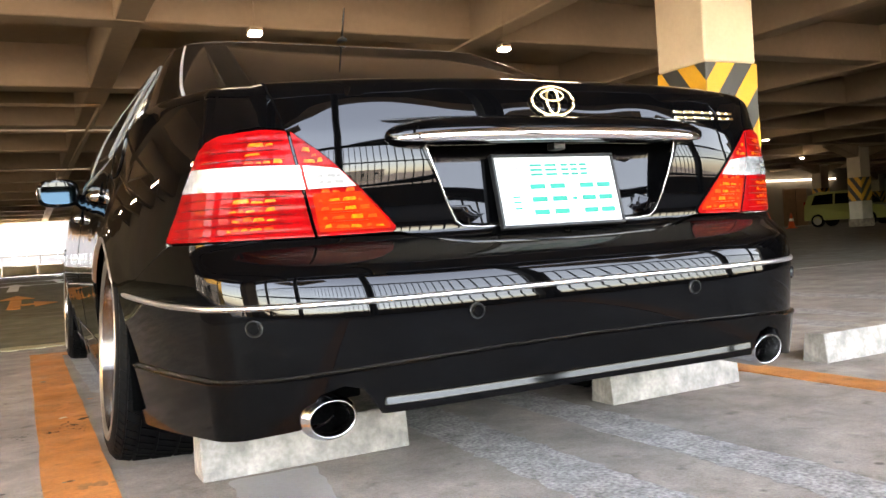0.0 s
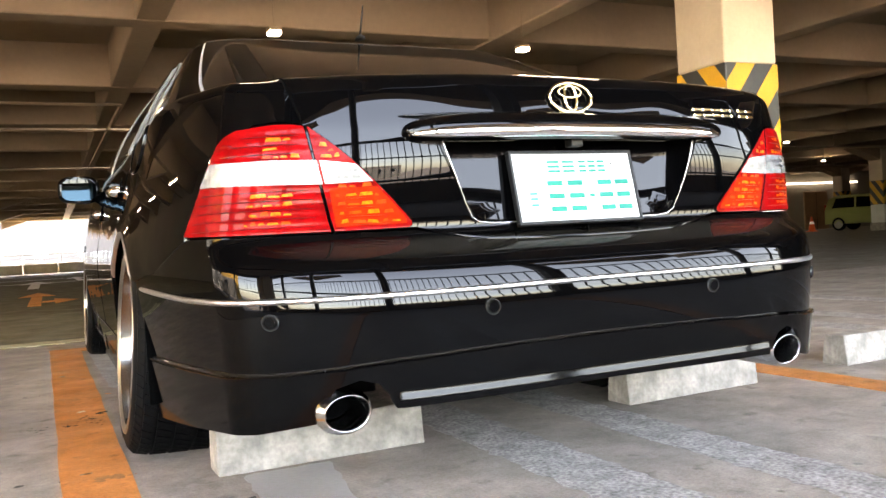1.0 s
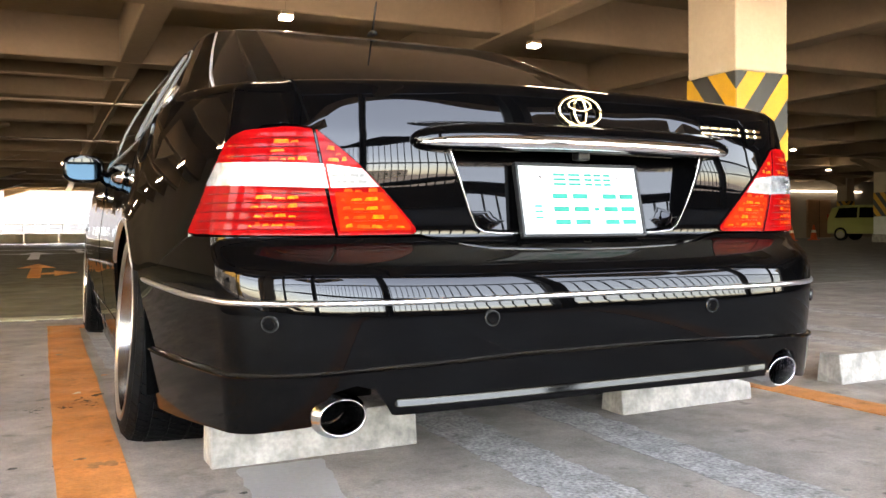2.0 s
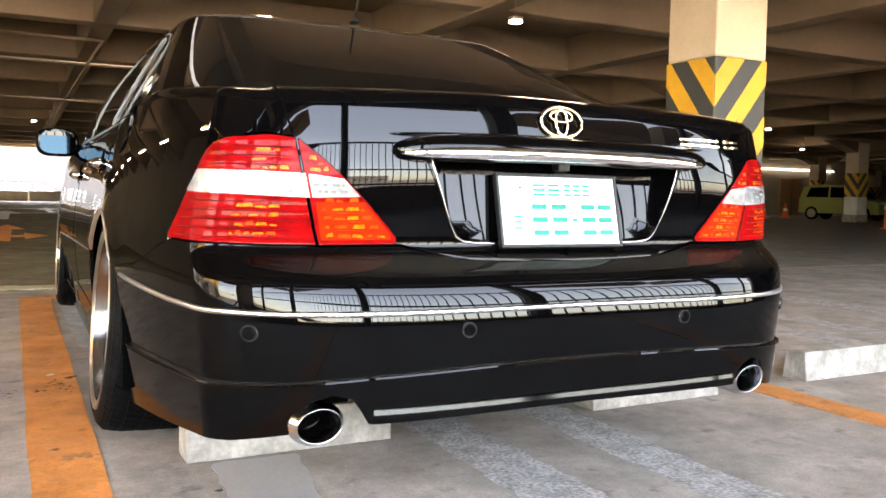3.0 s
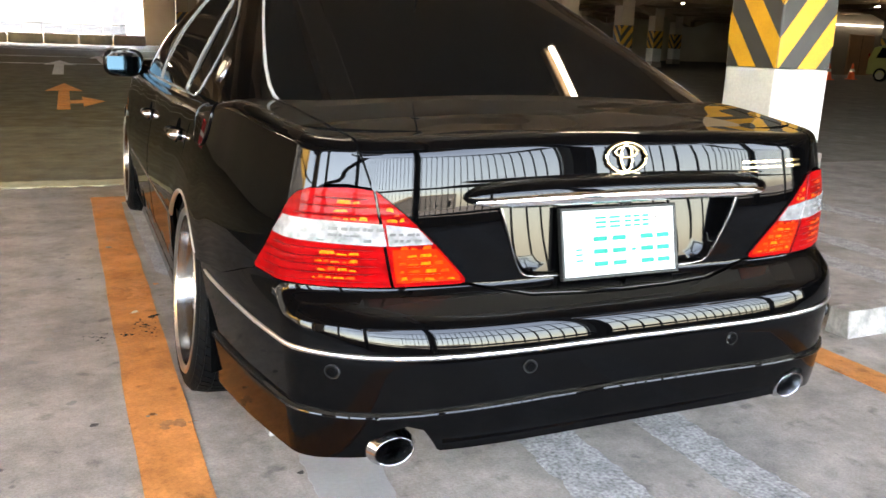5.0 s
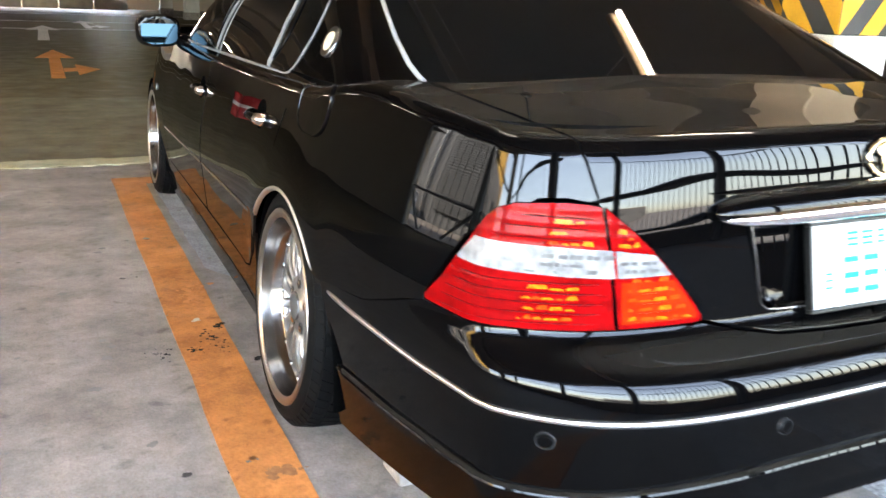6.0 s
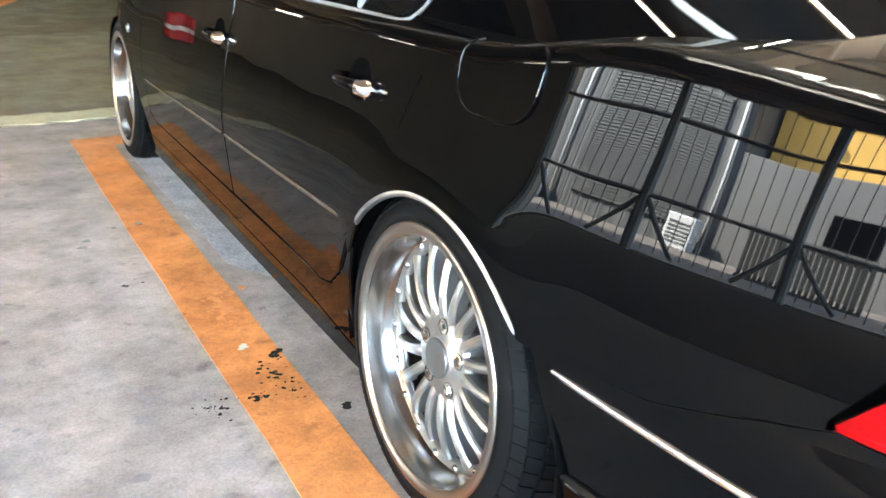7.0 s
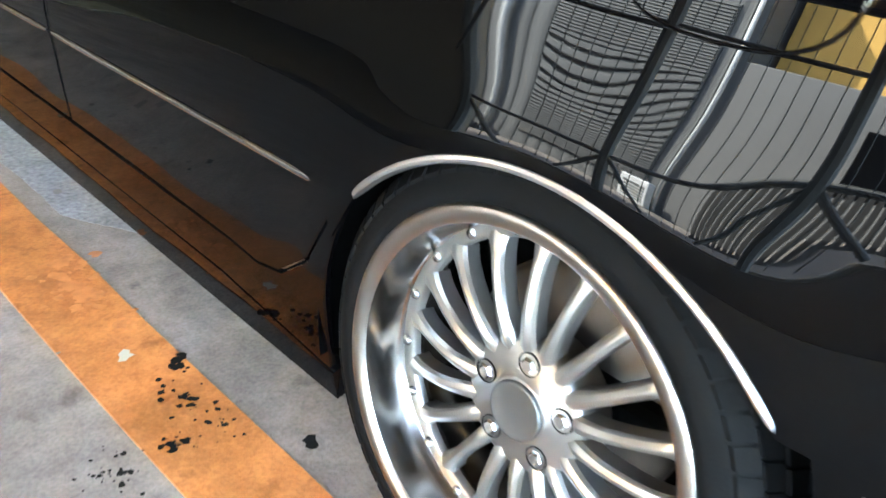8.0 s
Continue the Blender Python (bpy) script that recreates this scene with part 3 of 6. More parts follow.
def panel(name, poly, material, parent=None, label="", surf=body, step=(0.03, 0.03), lift=0.0, rim=0.012, flip=False, edge=0.012,
          relief=None):
    """A skin cut out of a surface along an outline, with its edge turned inwards. relief: extra lift as a function of the outline's two values."""
    su, sv = step
    poly = dense([(u / su, v / sv) for u, v in poly], 0.45)
    us, vs = [p[0] for p in poly], [p[1] for p in poly]
    cells = {}
    touched = set()
    for i, a in enumerate(poly):
        b = poly[(i + 1) % len(poly)]
        for q in (0.0, 0.5):
            u, v = a[0] + (b[0] - a[0]) * q, a[1] + (b[1] - a[1]) * q
            for eu in (-1e-6, 1e-6):
                for ev in (-1e-6, 1e-6):
                    touched.add((math.floor(u + eu), math.floor(v + ev)))
    index, pts, faces = {}, [], []

    def vid(p):
        key = (round(p[0], 4), round(p[1], 4))
        if key not in index:
            index[key] = len(pts)
            pts.append(key)
        return index[key]

    for i in range(math.floor(min(us)), math.ceil(max(us)) + 1):
        for j in range(math.floor(min(vs)), math.ceil(max(vs)) + 1):
            if (i, j) in touched:
                c = clip_cell(poly, i, i + 1, j, j + 1)
            elif inside(poly, i + 0.5, j + 0.5):
                c = [(i, j), (i + 1, j), (i + 1, j + 1), (i, j + 1)]
            else:
                continue
            ids = []
            for p in c:
                k = vid(p)
                if k not in ids:
                    ids.append(k)
            if len(ids) > 2:
                area = sum(pts[ids[q]][0] * pts[ids[(q + 1) % len(ids)]][1] - pts[ids[(q + 1) % len(ids)]][0] * pts[ids[q]][1] for q in range(len(ids)))
                if abs(area) > 1e-6:
                    faces.append(ids if (area > 0) != flip else ids[::-1])
    uv = np.array(pts)
    s, v = uv[:, 0] * su, uv[:, 1] * sv
    if relief is None:
        co = surf(s, v)
        nrm = surface_normals(surf, s, v, flip)
        co = co + nrm * lift
    else:
        def raised(a, b):
            return surf(a, b) + surface_normals(surf, a, b, flip) * (lift + relief(a, b))[..., None]
        co = raised(s, v)
        nrm = surface_normals(raised, s, v, flip)
    count = {}
    for f in faces:
        for q in range(len(f)):
            e = (f[q], f[(q + 1) % len(f)])
            count[e] = count.get(e, 0) + 1
    border = [e for e in count if (e[1], e[0]) not in count]
    verts, normals = list(co), list(nrm)
    if rim:
        for a, b in border:
            d = co[b] - co[a]
            side = np.cross(d, nrm[a])
            ln = np.linalg.norm(side)
            if ln < 1e-9:
                continue
            side /= ln
            k = len(verts)
            verts += [co[a], co[b], co[b] - nrm[b] * rim, co[a] - nrm[a] * rim]
            normals += [(side + nrm[a]) * 0.7, (side + nrm[b]) * 0.7, side, side]
            faces.append([k + 1, k, k + 3, k + 2])
    return mesh_object(name, verts, faces, material, parent, label, normals=normals)


def open_dense(pts, step):
    out = []
    for a, b in zip(pts, pts[1:]):
        n = max(1, int(math.ceil(math.hypot(b[0] - a[0], b[1] - a[1]) / step)))
        out += [(a[0] + (b[0] - a[0]) * k / n, a[1] + (b[1] - a[1]) * k / n) for k in range(n)]
    return out + [pts[-1]]


def strip(name, pts, width, height, material, parent, label="", surf=body, flip=False, step=0.03, round_ends=True):
    """A slim raised moulding along a line of surface values."""
    p = np.array(open_dense(pts, step))
    co = surf(p[:, 0], p[:, 1])
    nr = surface_normals(surf, p[:, 0], p[:, 1], flip)
    tan = np.gradient(co, axis=0)
    tan /= np.linalg.norm(tan, axis=1, keepdims=True)
    side = np.cross(nr, tan)
    prof = [(-1, -0.2), (-0.92, 0.45), (-0.6, 0.86), (0, 1.0), (0.6, 0.86), (0.92, 0.45), (1, -0.2)]
    verts, faces = [], []
    m = len(prof)
    for i in range(len(co)):
        k = 1.0
        if round_ends:
            d = min(i, len(co) - 1 - i)
            k = (0.55, 0.9)[d] if d < 2 else 1.0
        for u, h in prof:
            verts.append(co[i] + side[i] * (u * width / 2 * k) + nr[i] * (h * height * k))
    for i in range(len(co) - 1):
        for q in range(m - 1):
            f = (i * m + q, i * m + q + 1, (i + 1) * m + q + 1, (i + 1) * m + q)
            faces.append(f)
    faces += [tuple(range(m)), tuple(range((len(co) - 1) * m, len(co) * m))[::-1]]
    bm = bmesh.new()
    bv = [bm.verts.new(v) for v in verts]
    for f in faces:
        bm.faces.new([bv[k] for k in f])
    return part(name, bm, material, parent, label, smooth=True)


# ---------------------------------------------------------------- the car
car = new("sedan")
car.location = (0, 0, 0)
tagged(car, "glossy black lowered four-door sedan backed against wheel stops", "car")


def xz(pts):
    """Outline values for points given as x and height on the tail."""
    return [(s_of_x(x), z) for x, z in pts]


def yz(pts, side):
    return [(s_of_y(y, side), z) for y, z in pts]


def arc_yz(cy, cz, r, a0, a1, n=24):
    return [(cy + r * math.cos(radians(a0 + (a1 - a0) * i / n)), cz + r * math.sin(radians(a0 + (a1 - a0) * i / n))) for i in range(n + 1)]


ARCH_R, ARCH_Z = 0.377, 0.263
HUB_AY = 1.033
V_TOP = v_deck(0.25)
V_LID = v_deck(0.60)

# Inner dark shell, which closes the gaps between the panels.
def inner_shell():
    n_s, vs = 240, [0.33, 0.39, 0.45, 0.55, 0.62, 0.7, 0.78, 0.86, 0.90, 0.93]
    ss = np.linspace(-S3 + 0.001, S3 - 0.001, n_s)
    verts, faces = [], []
    for v in vs:
        x, y = outer(ss, np.full(n_s, v))
        k = 0.975
        for i in range(n_s):
            verts.append((x[i] * k, 2.4 + (y[i] - 2.4) * 0.965, v))
    for j in range(len(vs) - 1):
        for i in range(n_s):
            i2 = (i + 1) % n_s
            c = verts[j * n_s + i]
            if any(math.hypot(c[1] - h, c[2] - HUB_Z) < 0.40 for h in (HUB_AY, HUB_F)) and abs(c[0]) > 0.7:
                continue
            faces.append((j * n_s + i, j * n_s + i2, (j + 1) * n_s + i2, (j + 1) * n_s + i))
    return mesh_object("inner_shell", verts, faces, "shell", car, "dark inner shell behind the panel gaps")


inner_shell()

# Trunk lid: tail face and deck in one skin.
lid = [(-0.682, 0.895), (-0.648, 0.815), (-0.575, 0.603), (-0.40, 0.600), (-0.33, 0.582), (-0.25, 0.571), (-0.12, 0.567), (0, 0.566)]
half = xz(lid)
REC = [(-0.352, 0.790), (-0.338, 0.752), (-0.315, 0.70), (-0.29, 0.645), (-0.272, 0.614), (-0.255, 0.604), (-0.22, 0.600), (-0.1, 0.598), (0, 0.598)]
REC = REC + [(-x, z) for x, z in REC[-2::-1]]
hole = xz(REC[8::-1] + [(-0.2, 0.792), (0.2, 0.792)] + REC[:7:-1])
lid_poly = half + [(s - 1e-4 if i == 0 else s, z) for i, (s, z) in enumerate(hole)] + [(1e-4, 0.566)] + [(-s, z) for s, z in half[-2::-1]]
lid_poly = lid_poly + [(s_of_x(0.682), V_LID), (s_of_x(-0.682), V_LID)]
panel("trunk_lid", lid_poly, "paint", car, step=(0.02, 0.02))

# Rear bumper, above the crease.
bump_l = [(s_of_y(0.72), 0.5078), (s_of_y(0.50), 0.5298), (s_of_y(0.34), 0.5785), (s_of_y(0.27), 0.599)] + xz([(-0.575, 0.594), (-0.40, 0.593), (-0.33, 0.577), (-0.25, 0.566), (-0.12, 0.562), (0, 0.561)])
top_edge = bump_l + [(-s, z) for s, z in bump_l[-2::-1]]
crease_l = [(s_of_y(0.66), 0.318), (s_of_y(0.40), 0.322), (s_of_x(-0.72), 0.329), (s_of_x(-0.5), 0.345), (s_of_x(-0.25), 0.353), (0, 0.355)]
crease = crease_l + [(-s, z) for s, z in crease_l[-2::-1]]
panel("rear_bumper", top_edge + crease[::-1], "paint", car, step=(0.022, 0.012))

# Lower lip with a cut-out round each exhaust.
def lip_bottom():
    left = [(s_of_y(0.66), 0.165), (s_of_y(0.40), 0.185), (s_of_x(-0.76), 0.212), (s_of_x(-0.70), 0.225), (s_of_x(-0.664), 0.232), (s_of_x(-0.650), 0.262),
            (s_of_x(-0.625), 0.298), (s_of_x(-0.58), 0.312), (s_of_x(-0.545), 0.302), (s_of_x(-0.53), 0.28), (s_of_x(-0.515), 0.252), (s_of_x(-0.40), 0.253), (0, 0.256)]
    right = [(s_of_x(0.042 * (1 if abs(s) < s_of_x(0.72) and i < 11 else 0) * -1 + float(np.interp(abs(s), _rs, _rx))) if abs(s) < s_of_x(0.72) else -s, z) for i, (s, z) in enumerate(left)]
    return left + right[-2::-1]


def lip_kick(s, z):
    """The lip's lower edge kicks out between the exhausts."""
    x = np.sign(s) * np.interp(np.abs(s), _rs, _rx)
    ends = smooth01((x + 0.518) / 0.012) * smooth01((0.478 - x) / 0.012)
    return 0.36 * np.clip(0.283 - z, 0, 0.018) * ends


LIP_FULL = [(s, z - 0.006) for s, z in crease]
panel("rear_lip", LIP_FULL + lip_bottom()[::-1], "lip_paint", car, step=(0.014, 0.006), lift=0.008, rim=0.03, relief=lip_kick)

def arch_flare(s, v):
    """The sheet swells out a little round the rear wheel arch."""
    y = YC + np.abs(s) - S1
    r = np.hypot(y - HUB_AY, np.minimum(v, 0.95) - ARCH_Z)
    return 0.007 * np.exp(-((r - ARCH_R) / 0.085) ** 2)


for side in (-1, 1):
    # Quarter panel with the wheel arch.
    arch = [(y, z) for y, z in arc_yz(HUB_AY, ARCH_Z, ARCH_R, 26, 154, 40)]
    q = [(1.372, 0.475), (1.345, 0.51), (1.27, 0.60), (1.20, 0.70), (1.165, 0.78), (1.135, 0.84)]
    outline = yz([arch[0]], side) + yz(q, side)
    outline += [(s_of_y(y, side), v_at(s_of_y(y, side), d)) for y, d in ((1.13, 0.06), (0.95, 0.07), (0.80, 0.09), (0.70, 0.13))]
    for k in range(17):
        f_k = 1 - k / 16
        s_k = side * (LID_S + (QUARTER_S - LID_S) * f_k + 1e-4)
        e_k = body(np.array([s_k]), np.array([0.86]))[0]
        outline.append((s_k, v_at(s_k, math.hypot(EDGE_X + 0.0025 + FLARE * (0.06 + 0.50 * f_k) - abs(e_k[0]), 0.12 + 0.50 * f_k - e_k[1]))))
    outline += [(side * (LID_S + 1e-4), 0.893), (side * s_of_x(0.651), 0.818)] + [(side * s_of_x(x), z) for x, z in ((0.70, 0.825), (0.74, 0.822))]
    outline += [(s_of_y(0.20, side), 0.74), (s_of_y(0.281, side), 0.607), (s_of_y(0.281, side), 0.5974), (s_of_y(0.345, side), 0.58), (s_of_y(0.50, side), 0.531), (s_of_y(0.715, side), 0.509)]
    outline += yz([(HUB_AY - math.sqrt(ARCH_R**2 - (0.51 - ARCH_Z) ** 2), 0.51)], side)
    outline += yz([p for p in arch[::-1] if p[1] > 0.512], side)
    panel("quarter_panel", outline, "paint", car, step=(0.014, 0.008), relief=arch_flare)
    # Doors, fender, hood-side and sill.
    rear_door = [(1.368, 0.47), (1.341, 0.507), (1.266, 0.60), (1.196, 0.70), (1.161, 0.78), (1.131, 0.84)]
    rd = yz([(2.28, 0.30), (2.0, 0.30), (1.66, 0.292), (1.585, 0.285), (1.52, 0.30), (1.44, 0.36)], side) + yz(rear_door, side)
    rd += [(s_of_y(1.128, side), V_TOP - 0.16), (s_of_y(2.24, side), V_TOP - 0.16)]
    panel("rear_door", rd, "paint", car, step=(0.025, 0.02), relief=arch_flare)
    fd = yz([(3.42, 0.33), (3.36, 0.30), (2.284, 0.30)], side) + [(s_of_y(2.244, side), V_TOP - 0.16), (s_of_y(3.30, side), V_TOP - 0.16)] + yz([(3.42, 0.84)], side)
    panel("front_door", fd, "paint", car, step=(0.03, 0.02))
    fa = [(y, z) for y, z in arc_yz(HUB_F, ARCH_Z, ARCH_R, 200, 0, 40)]
    fe = yz([(3.424, 0.33)], side) + yz([(3.66, 0.20)], side) + yz([p for p in fa if p[1] > 0.2], side)
    fe += [(side * (S2 + 1.2), 0.33), (side * (S2 + 1.2), 0.70), (side * (S2 + 0.9), V_TOP - 0.12), (s_of_y(3.40, side), V_TOP - 0.12)] + yz([(3.424, 0.84)], side)
    panel("front_fender", fe, "paint", car, step=(0.03, 0.02))
    sill = yz([(3.64, 0.17), (3.64, 0.205), (3.43, 0.322), (3.36, 0.294), (1.66, 0.286), (1.585, 0.279), (1.515, 0.294), (1.437, 0.355), (1.377, 0.466), (1.352, 0.464), (1.374, 0.42), (1.397, 0.36), (1.407, 0.30), (1.408, 0.17)], side)
    panel("side_sill", sill, "paint", car, step=(0.03, 0.02))
    skirt = yz([(3.62, 0.115), (3.62, 0.205), (2.6, 0.21), (1.72, 0.20), (1.40, 0.165), (1.40, 0.11)], side)
    panel("side_skirt", skirt, "paint", car, "glossy black aero side skirt", step=(0.03, 0.015), lift=0.0015, rim=0.05)
    fuel = []
    for k in range(32):
        c, q = math.cos(k * math.pi / 16), math.sin(k * math.pi / 16)
        c, q = math.copysign(abs(c) ** 0.66, c), math.copysign(abs(q) ** 0.66, q)
        fuel.append((0.908 + (0.108 + 0.008 * q) * c, 0.905 + 0.068 * q))
    if side < 0:
        panel("fuel_flap", yz([(y, z - 0.030) for y, z in fuel], side), "paint", car, step=(0.02, 0.02), lift=0.003, rim=0.006)

# Front bumper and hood, seen only in reflections and at the rim.
fb = [(S2 + 1.205, 0.16), (S3 - 0.001, 0.16), (S3 - 0.001, 0.70), (S2 + 1.205, 0.70)]
for side in (-1, 1):
    panel("front_bumper", [(side * s, z) for s, z in fb], "paint", car, step=(0.04, 0.03))


def hood():
    n, m = 25, 25
    verts, faces = [], []
    for i in range(n):
        y = 3.22 + 1.5 * i / (n - 1)
        for j in range(m):
            f = -1 + 2 * j / (m - 1)
            x = f * (0.80 - 0.12 * max(0, (y - 4.2) / 0.5) ** 2)
            verts.append((x, y, float(deck(x, y)) + 0.004 - 0.05 * smooth01((y - 4.5) / 0.25)))
    for i in range(n - 1):
        for j in range(m - 1):
            k = i * m + j
            faces.append((k, k + 1, k + m + 1, k + m))
    return mesh_object("hood", verts, faces, "paint", car, smooth=True)


hood()

# Greenhouse shell and roof.
def greenhouse():
    ns = 160
    hs = [0, 0.1, 0.2, 0.3, 0.4, 0.5, 0.6, 0.7, 0.8, 0.9, 0.96, 1.0, 1.02, 1.05, 1.1, 1.18, 1.28, 1.4, 1.55, 1.75, 1.97]
    ss = np.linspace(-1, 1, ns, endpoint=False)
    verts, faces = [], []
    for h in hs:
        verts += list(cabin(ss, np.full(ns, h)))
    for j in range(len(hs) - 1):
        for i in range(ns):
            i2 = (i + 1) % ns
            faces.append((j * ns + i, j * ns + i2, (j + 1) * ns + i2, (j + 1) * ns + i))
    faces.append(tuple((len(hs) - 1) * ns + i for i in range(ns)))
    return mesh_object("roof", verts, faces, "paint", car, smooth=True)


greenhouse()


def cab_s_of_x(f):
    """The cabin's s at the tail for a share f of the half width."""
    return math.asin(abs(f) ** 3.5) / math.pi * (1 if f >= 0 else -1)


RW_EDGE = [(0.865, 0.955), (0.878, 0.968), (0.890, 0.990), (0.902, 1.04), (0.912, 1.12), (0.922, 1.20), (0.930, 1.285)]
rw = [(cab_s_of_x(-f), cab_h(z)) for f, z in RW_EDGE[::-1]] + [(cab_s_of_x(f), cab_h(z)) for f, z in RW_EDGE]
panel("rear_window", rw, "glass", car, "dark tinted rear window glass", surf=cabin, step=(0.01, 0.04), lift=0.004)


def side_glass(name, outline, side, label):
    poly = [(cab_s_of_y(y, cab_h(z), side), cab_h(z)) for y, z in outline]
    return panel(name, poly, "glass", car, label, surf=cabin, step=(0.008, 0.06), lift=0.004)


for side in (-1, 1):
    side_glass("quarter_glass", [(1.46, 0.925), (1.275, 0.925), (1.235, 0.945), (1.212, 0.99), (1.205, 1.06), (1.235, 1.12), (1.34, 1.19), (1.50, 1.24)], side, "dark tinted rear quarter glass")
    side_glass("rear_door_glass", [(2.16, 0.925), (1.49, 0.925), (1.53, 1.245), (2.05, 1.275)], side, "dark tinted rear door glass")
    side_glass("front_door_glass", [(3.02, 0.925), (2.26, 0.925), (2.15, 1.28), (2.40, 1.27)], side, "tinted front door glass")

# Wheels.
def build_wheel():
    """A deep-dish multi-spoke wheel; x points outwards, the lip at x = 0."""
    rim_v, rim_f = lathe([(-0.20, 0.250), (-0.006, 0.262), (0.0, 0.265), (0.004, 0.261), (0.0045, 0.254), (0.003, 0.245), (-0.004, 0.240)], n=72)
    rim = mesh_object("wheel", rim_v, rim_f, "polished", None, smooth=True)
    bar_v, bar_f = lathe([(-0.004, 0.240), (-0.03, 0.237), (-0.060, 0.234), (-0.067, 0.226), (-0.070, 0.212), (-0.085, 0.208), (-0.20, 0.205)], n=72)
    mesh_object("barrel", bar_v, bar_f, "barrel", rim, "machined inner barrel", smooth=True)
    t = [(-0.235, 0.245), (-0.240, 0.285), (-0.228, 0.311), (-0.205, 0.3215), (-0.12, 0.3235), (-0.04, 0.3215), (-0.016, 0.313), (-0.004, 0.296), (0.003, 0.278), (0.002, 0.266), (-0.008, 0.258)]
    tv, tf = lathe(t, n=90)
    mesh_object("tyre", tv, tf, "rubber", rim, "low-profile black tyre", smooth=True)
    # Tread blocks proud of the carcass.
    bv, bf = [], []
    for row, (x0, x1, r) in enumerate(((-0.0215, -0.0055, 0.3150), (-0.055, -0.026, 0.3225), (-0.105, -0.063, 0.3238), (-0.165, -0.113, 0.324), (-0.222, -0.173, 0.3225))):
        for i in range(64):
            a0, a1 = 2 * math.pi * (i + 0.06 + 0.13 * row) / 64, 2 * math.pi * (i + 0.90 + 0.13 * row) / 64
            k = len(bv)
            drop = (0.0175, 0.005, 0.0, 0.0, 0.0)[row]
            for x, rr in ((x0, r), (x1, r - drop)):
                for a, sl in ((a0, 0), (a1, 0)):
                    for lift in ((0.0055 if row == 0 else 0.0035), -0.004):
                        bv.append((x, (rr + lift) * math.cos(a + (x - x0) * 1.2), (rr + lift) * math.sin(a + (x - x0) * 1.2)))
            bf += [tuple(k + q for q in f) for f in ((0, 2, 6, 4), (0, 1, 3, 2), (4, 6, 7, 5), (0, 4, 5, 1), (2, 3, 7, 6))]
    mesh_object("tread", bv, bf, "rubber", rim)
    # Spokes, each a tapered bow from hub to barrel.
    n = 18
    for i in range(n):
        a = 2 * math.pi * i / n - 0.05
        ca, sa = math.cos(a), math.sin(a)
        keys = [(-0.060, 0.070, 0.0130), (-0.053, 0.090, 0.0118), (-0.051, 0.12, 0.0098), (-0.056, 0.16, 0.0092), (-0.064, 0.19, 0.0102), (-0.069, 0.206, 0.0150), (-0.074, 0.222, 0.0225)]
        bow, wide = spline([p[1] for p in keys], [p[0] for p in keys]), spline([p[1] for p in keys], [p[2] for p in keys])
        path = [(float(bow(r)), r, float(wide(r))) for r in np.linspace(0.070, 0.222, 19)]
        verts, faces = [], []
        prof = [(-0.85, -2.6), (-1, 0.0), (-0.72, 0.62), (-0.12, 1.0), (0.12, 1.0), (0.72, 0.62), (1, 0.0), (0.85, -2.6)]
        for x, r, w in path:
            for u, h in prof:
                t_ = u * w
                verts.append((x + h * 0.009, r * ca - t_ * sa, r * sa + t_ * ca))
        m = len(prof)
        for j in range(len(path) - 1):
            for q in range(m - 1):
                faces.append((j * m + q, j * m + q + 1, (j + 1) * m + q + 1, (j + 1) * m + q))
        mesh_object("spoke", verts, faces, "alloy", rim, smooth=True).data.set_sharp_from_angle(angle=radians(24))
    fv, ff = lathe([(-0.075, 0.236), (-0.066, 0.233), (-0.064, 0.228), (-0.0645, 0.214), (-0.068, 0.210), (-0.078, 0.209)], n=72)
    mesh_object("flange", fv, ff, "alloy", rim, smooth=True)
    hv, hf = lathe([(-0.105, 0.094), (-0.064, 0.092), (-0.054, 0.088), (-0.0495, 0.080), (-0.048, 0.047), (-0.042, 0.0445), (-0.041, 0.041), (-0.043, 0.0)], n=48)
    mesh_object("hub", hv, hf, "alloy", rim, smooth=True)
    cv, cf = lathe([(-0.043, 0.040), (-0.037, 0.0395), (-0.0355, 0.037), (-0.0365, 0.034), (-0.0355, 0.0)], n=32)
    mesh_object("centre_cap", cv, cf, "cap", rim, "plain grey centre cap", smooth=True)
    for i in range(5):
        a = 2 * math.pi * (i + 0.25) / 5
        nv, nf = lathe([(-0.050, 0.0165), (-0.0468, 0.0160), (-0.0468, 0.0150), (-0.060, 0.0140), (-0.062, 0.0)], n=16)
        nv = [(x, y + 0.064 * math.cos(a), z + 0.064 * math.sin(a)) for x, y, z in nv]
        mesh_object("lug_hole", nv, nf, "black_plastic", rim)
        nv, nf = lathe([(-0.060, 0.0105), (-0.046, 0.0105), (-0.043, 0.008), (-0.043, 0.0)], n=6)
        nv = [(x, y + 0.064 * math.cos(a), z + 0.064 * math.sin(a)) for x, y, z in nv]
        mesh_object("lug_nut", nv, nf, "chrome", rim)
    for i in range(18):
        a = 2 * math.pi * (i + 0.5) / 18 - 0.05
        nv, nf = lathe([(-0.066, 0.0080), (-0.0605, 0.0072), (-0.0590, 0.004), (-0.0590, 0.0)], n=8)
        nv = [(x, y + 0.221 * math.cos(a), z + 0.221 * math.sin(a)) for x, y, z in nv]
        mesh_object("rivet", nv, nf, "steel", rim, smooth=True)
    dv, df = lathe([(-0.14, 0.0), (-0.14, 0.155), (-0.15, 0.165), (-0.165, 0.165)], n=48)
    mesh_object("brake_disc", dv, df, "disc", rim, "rusty grey brake disc", smooth=True)
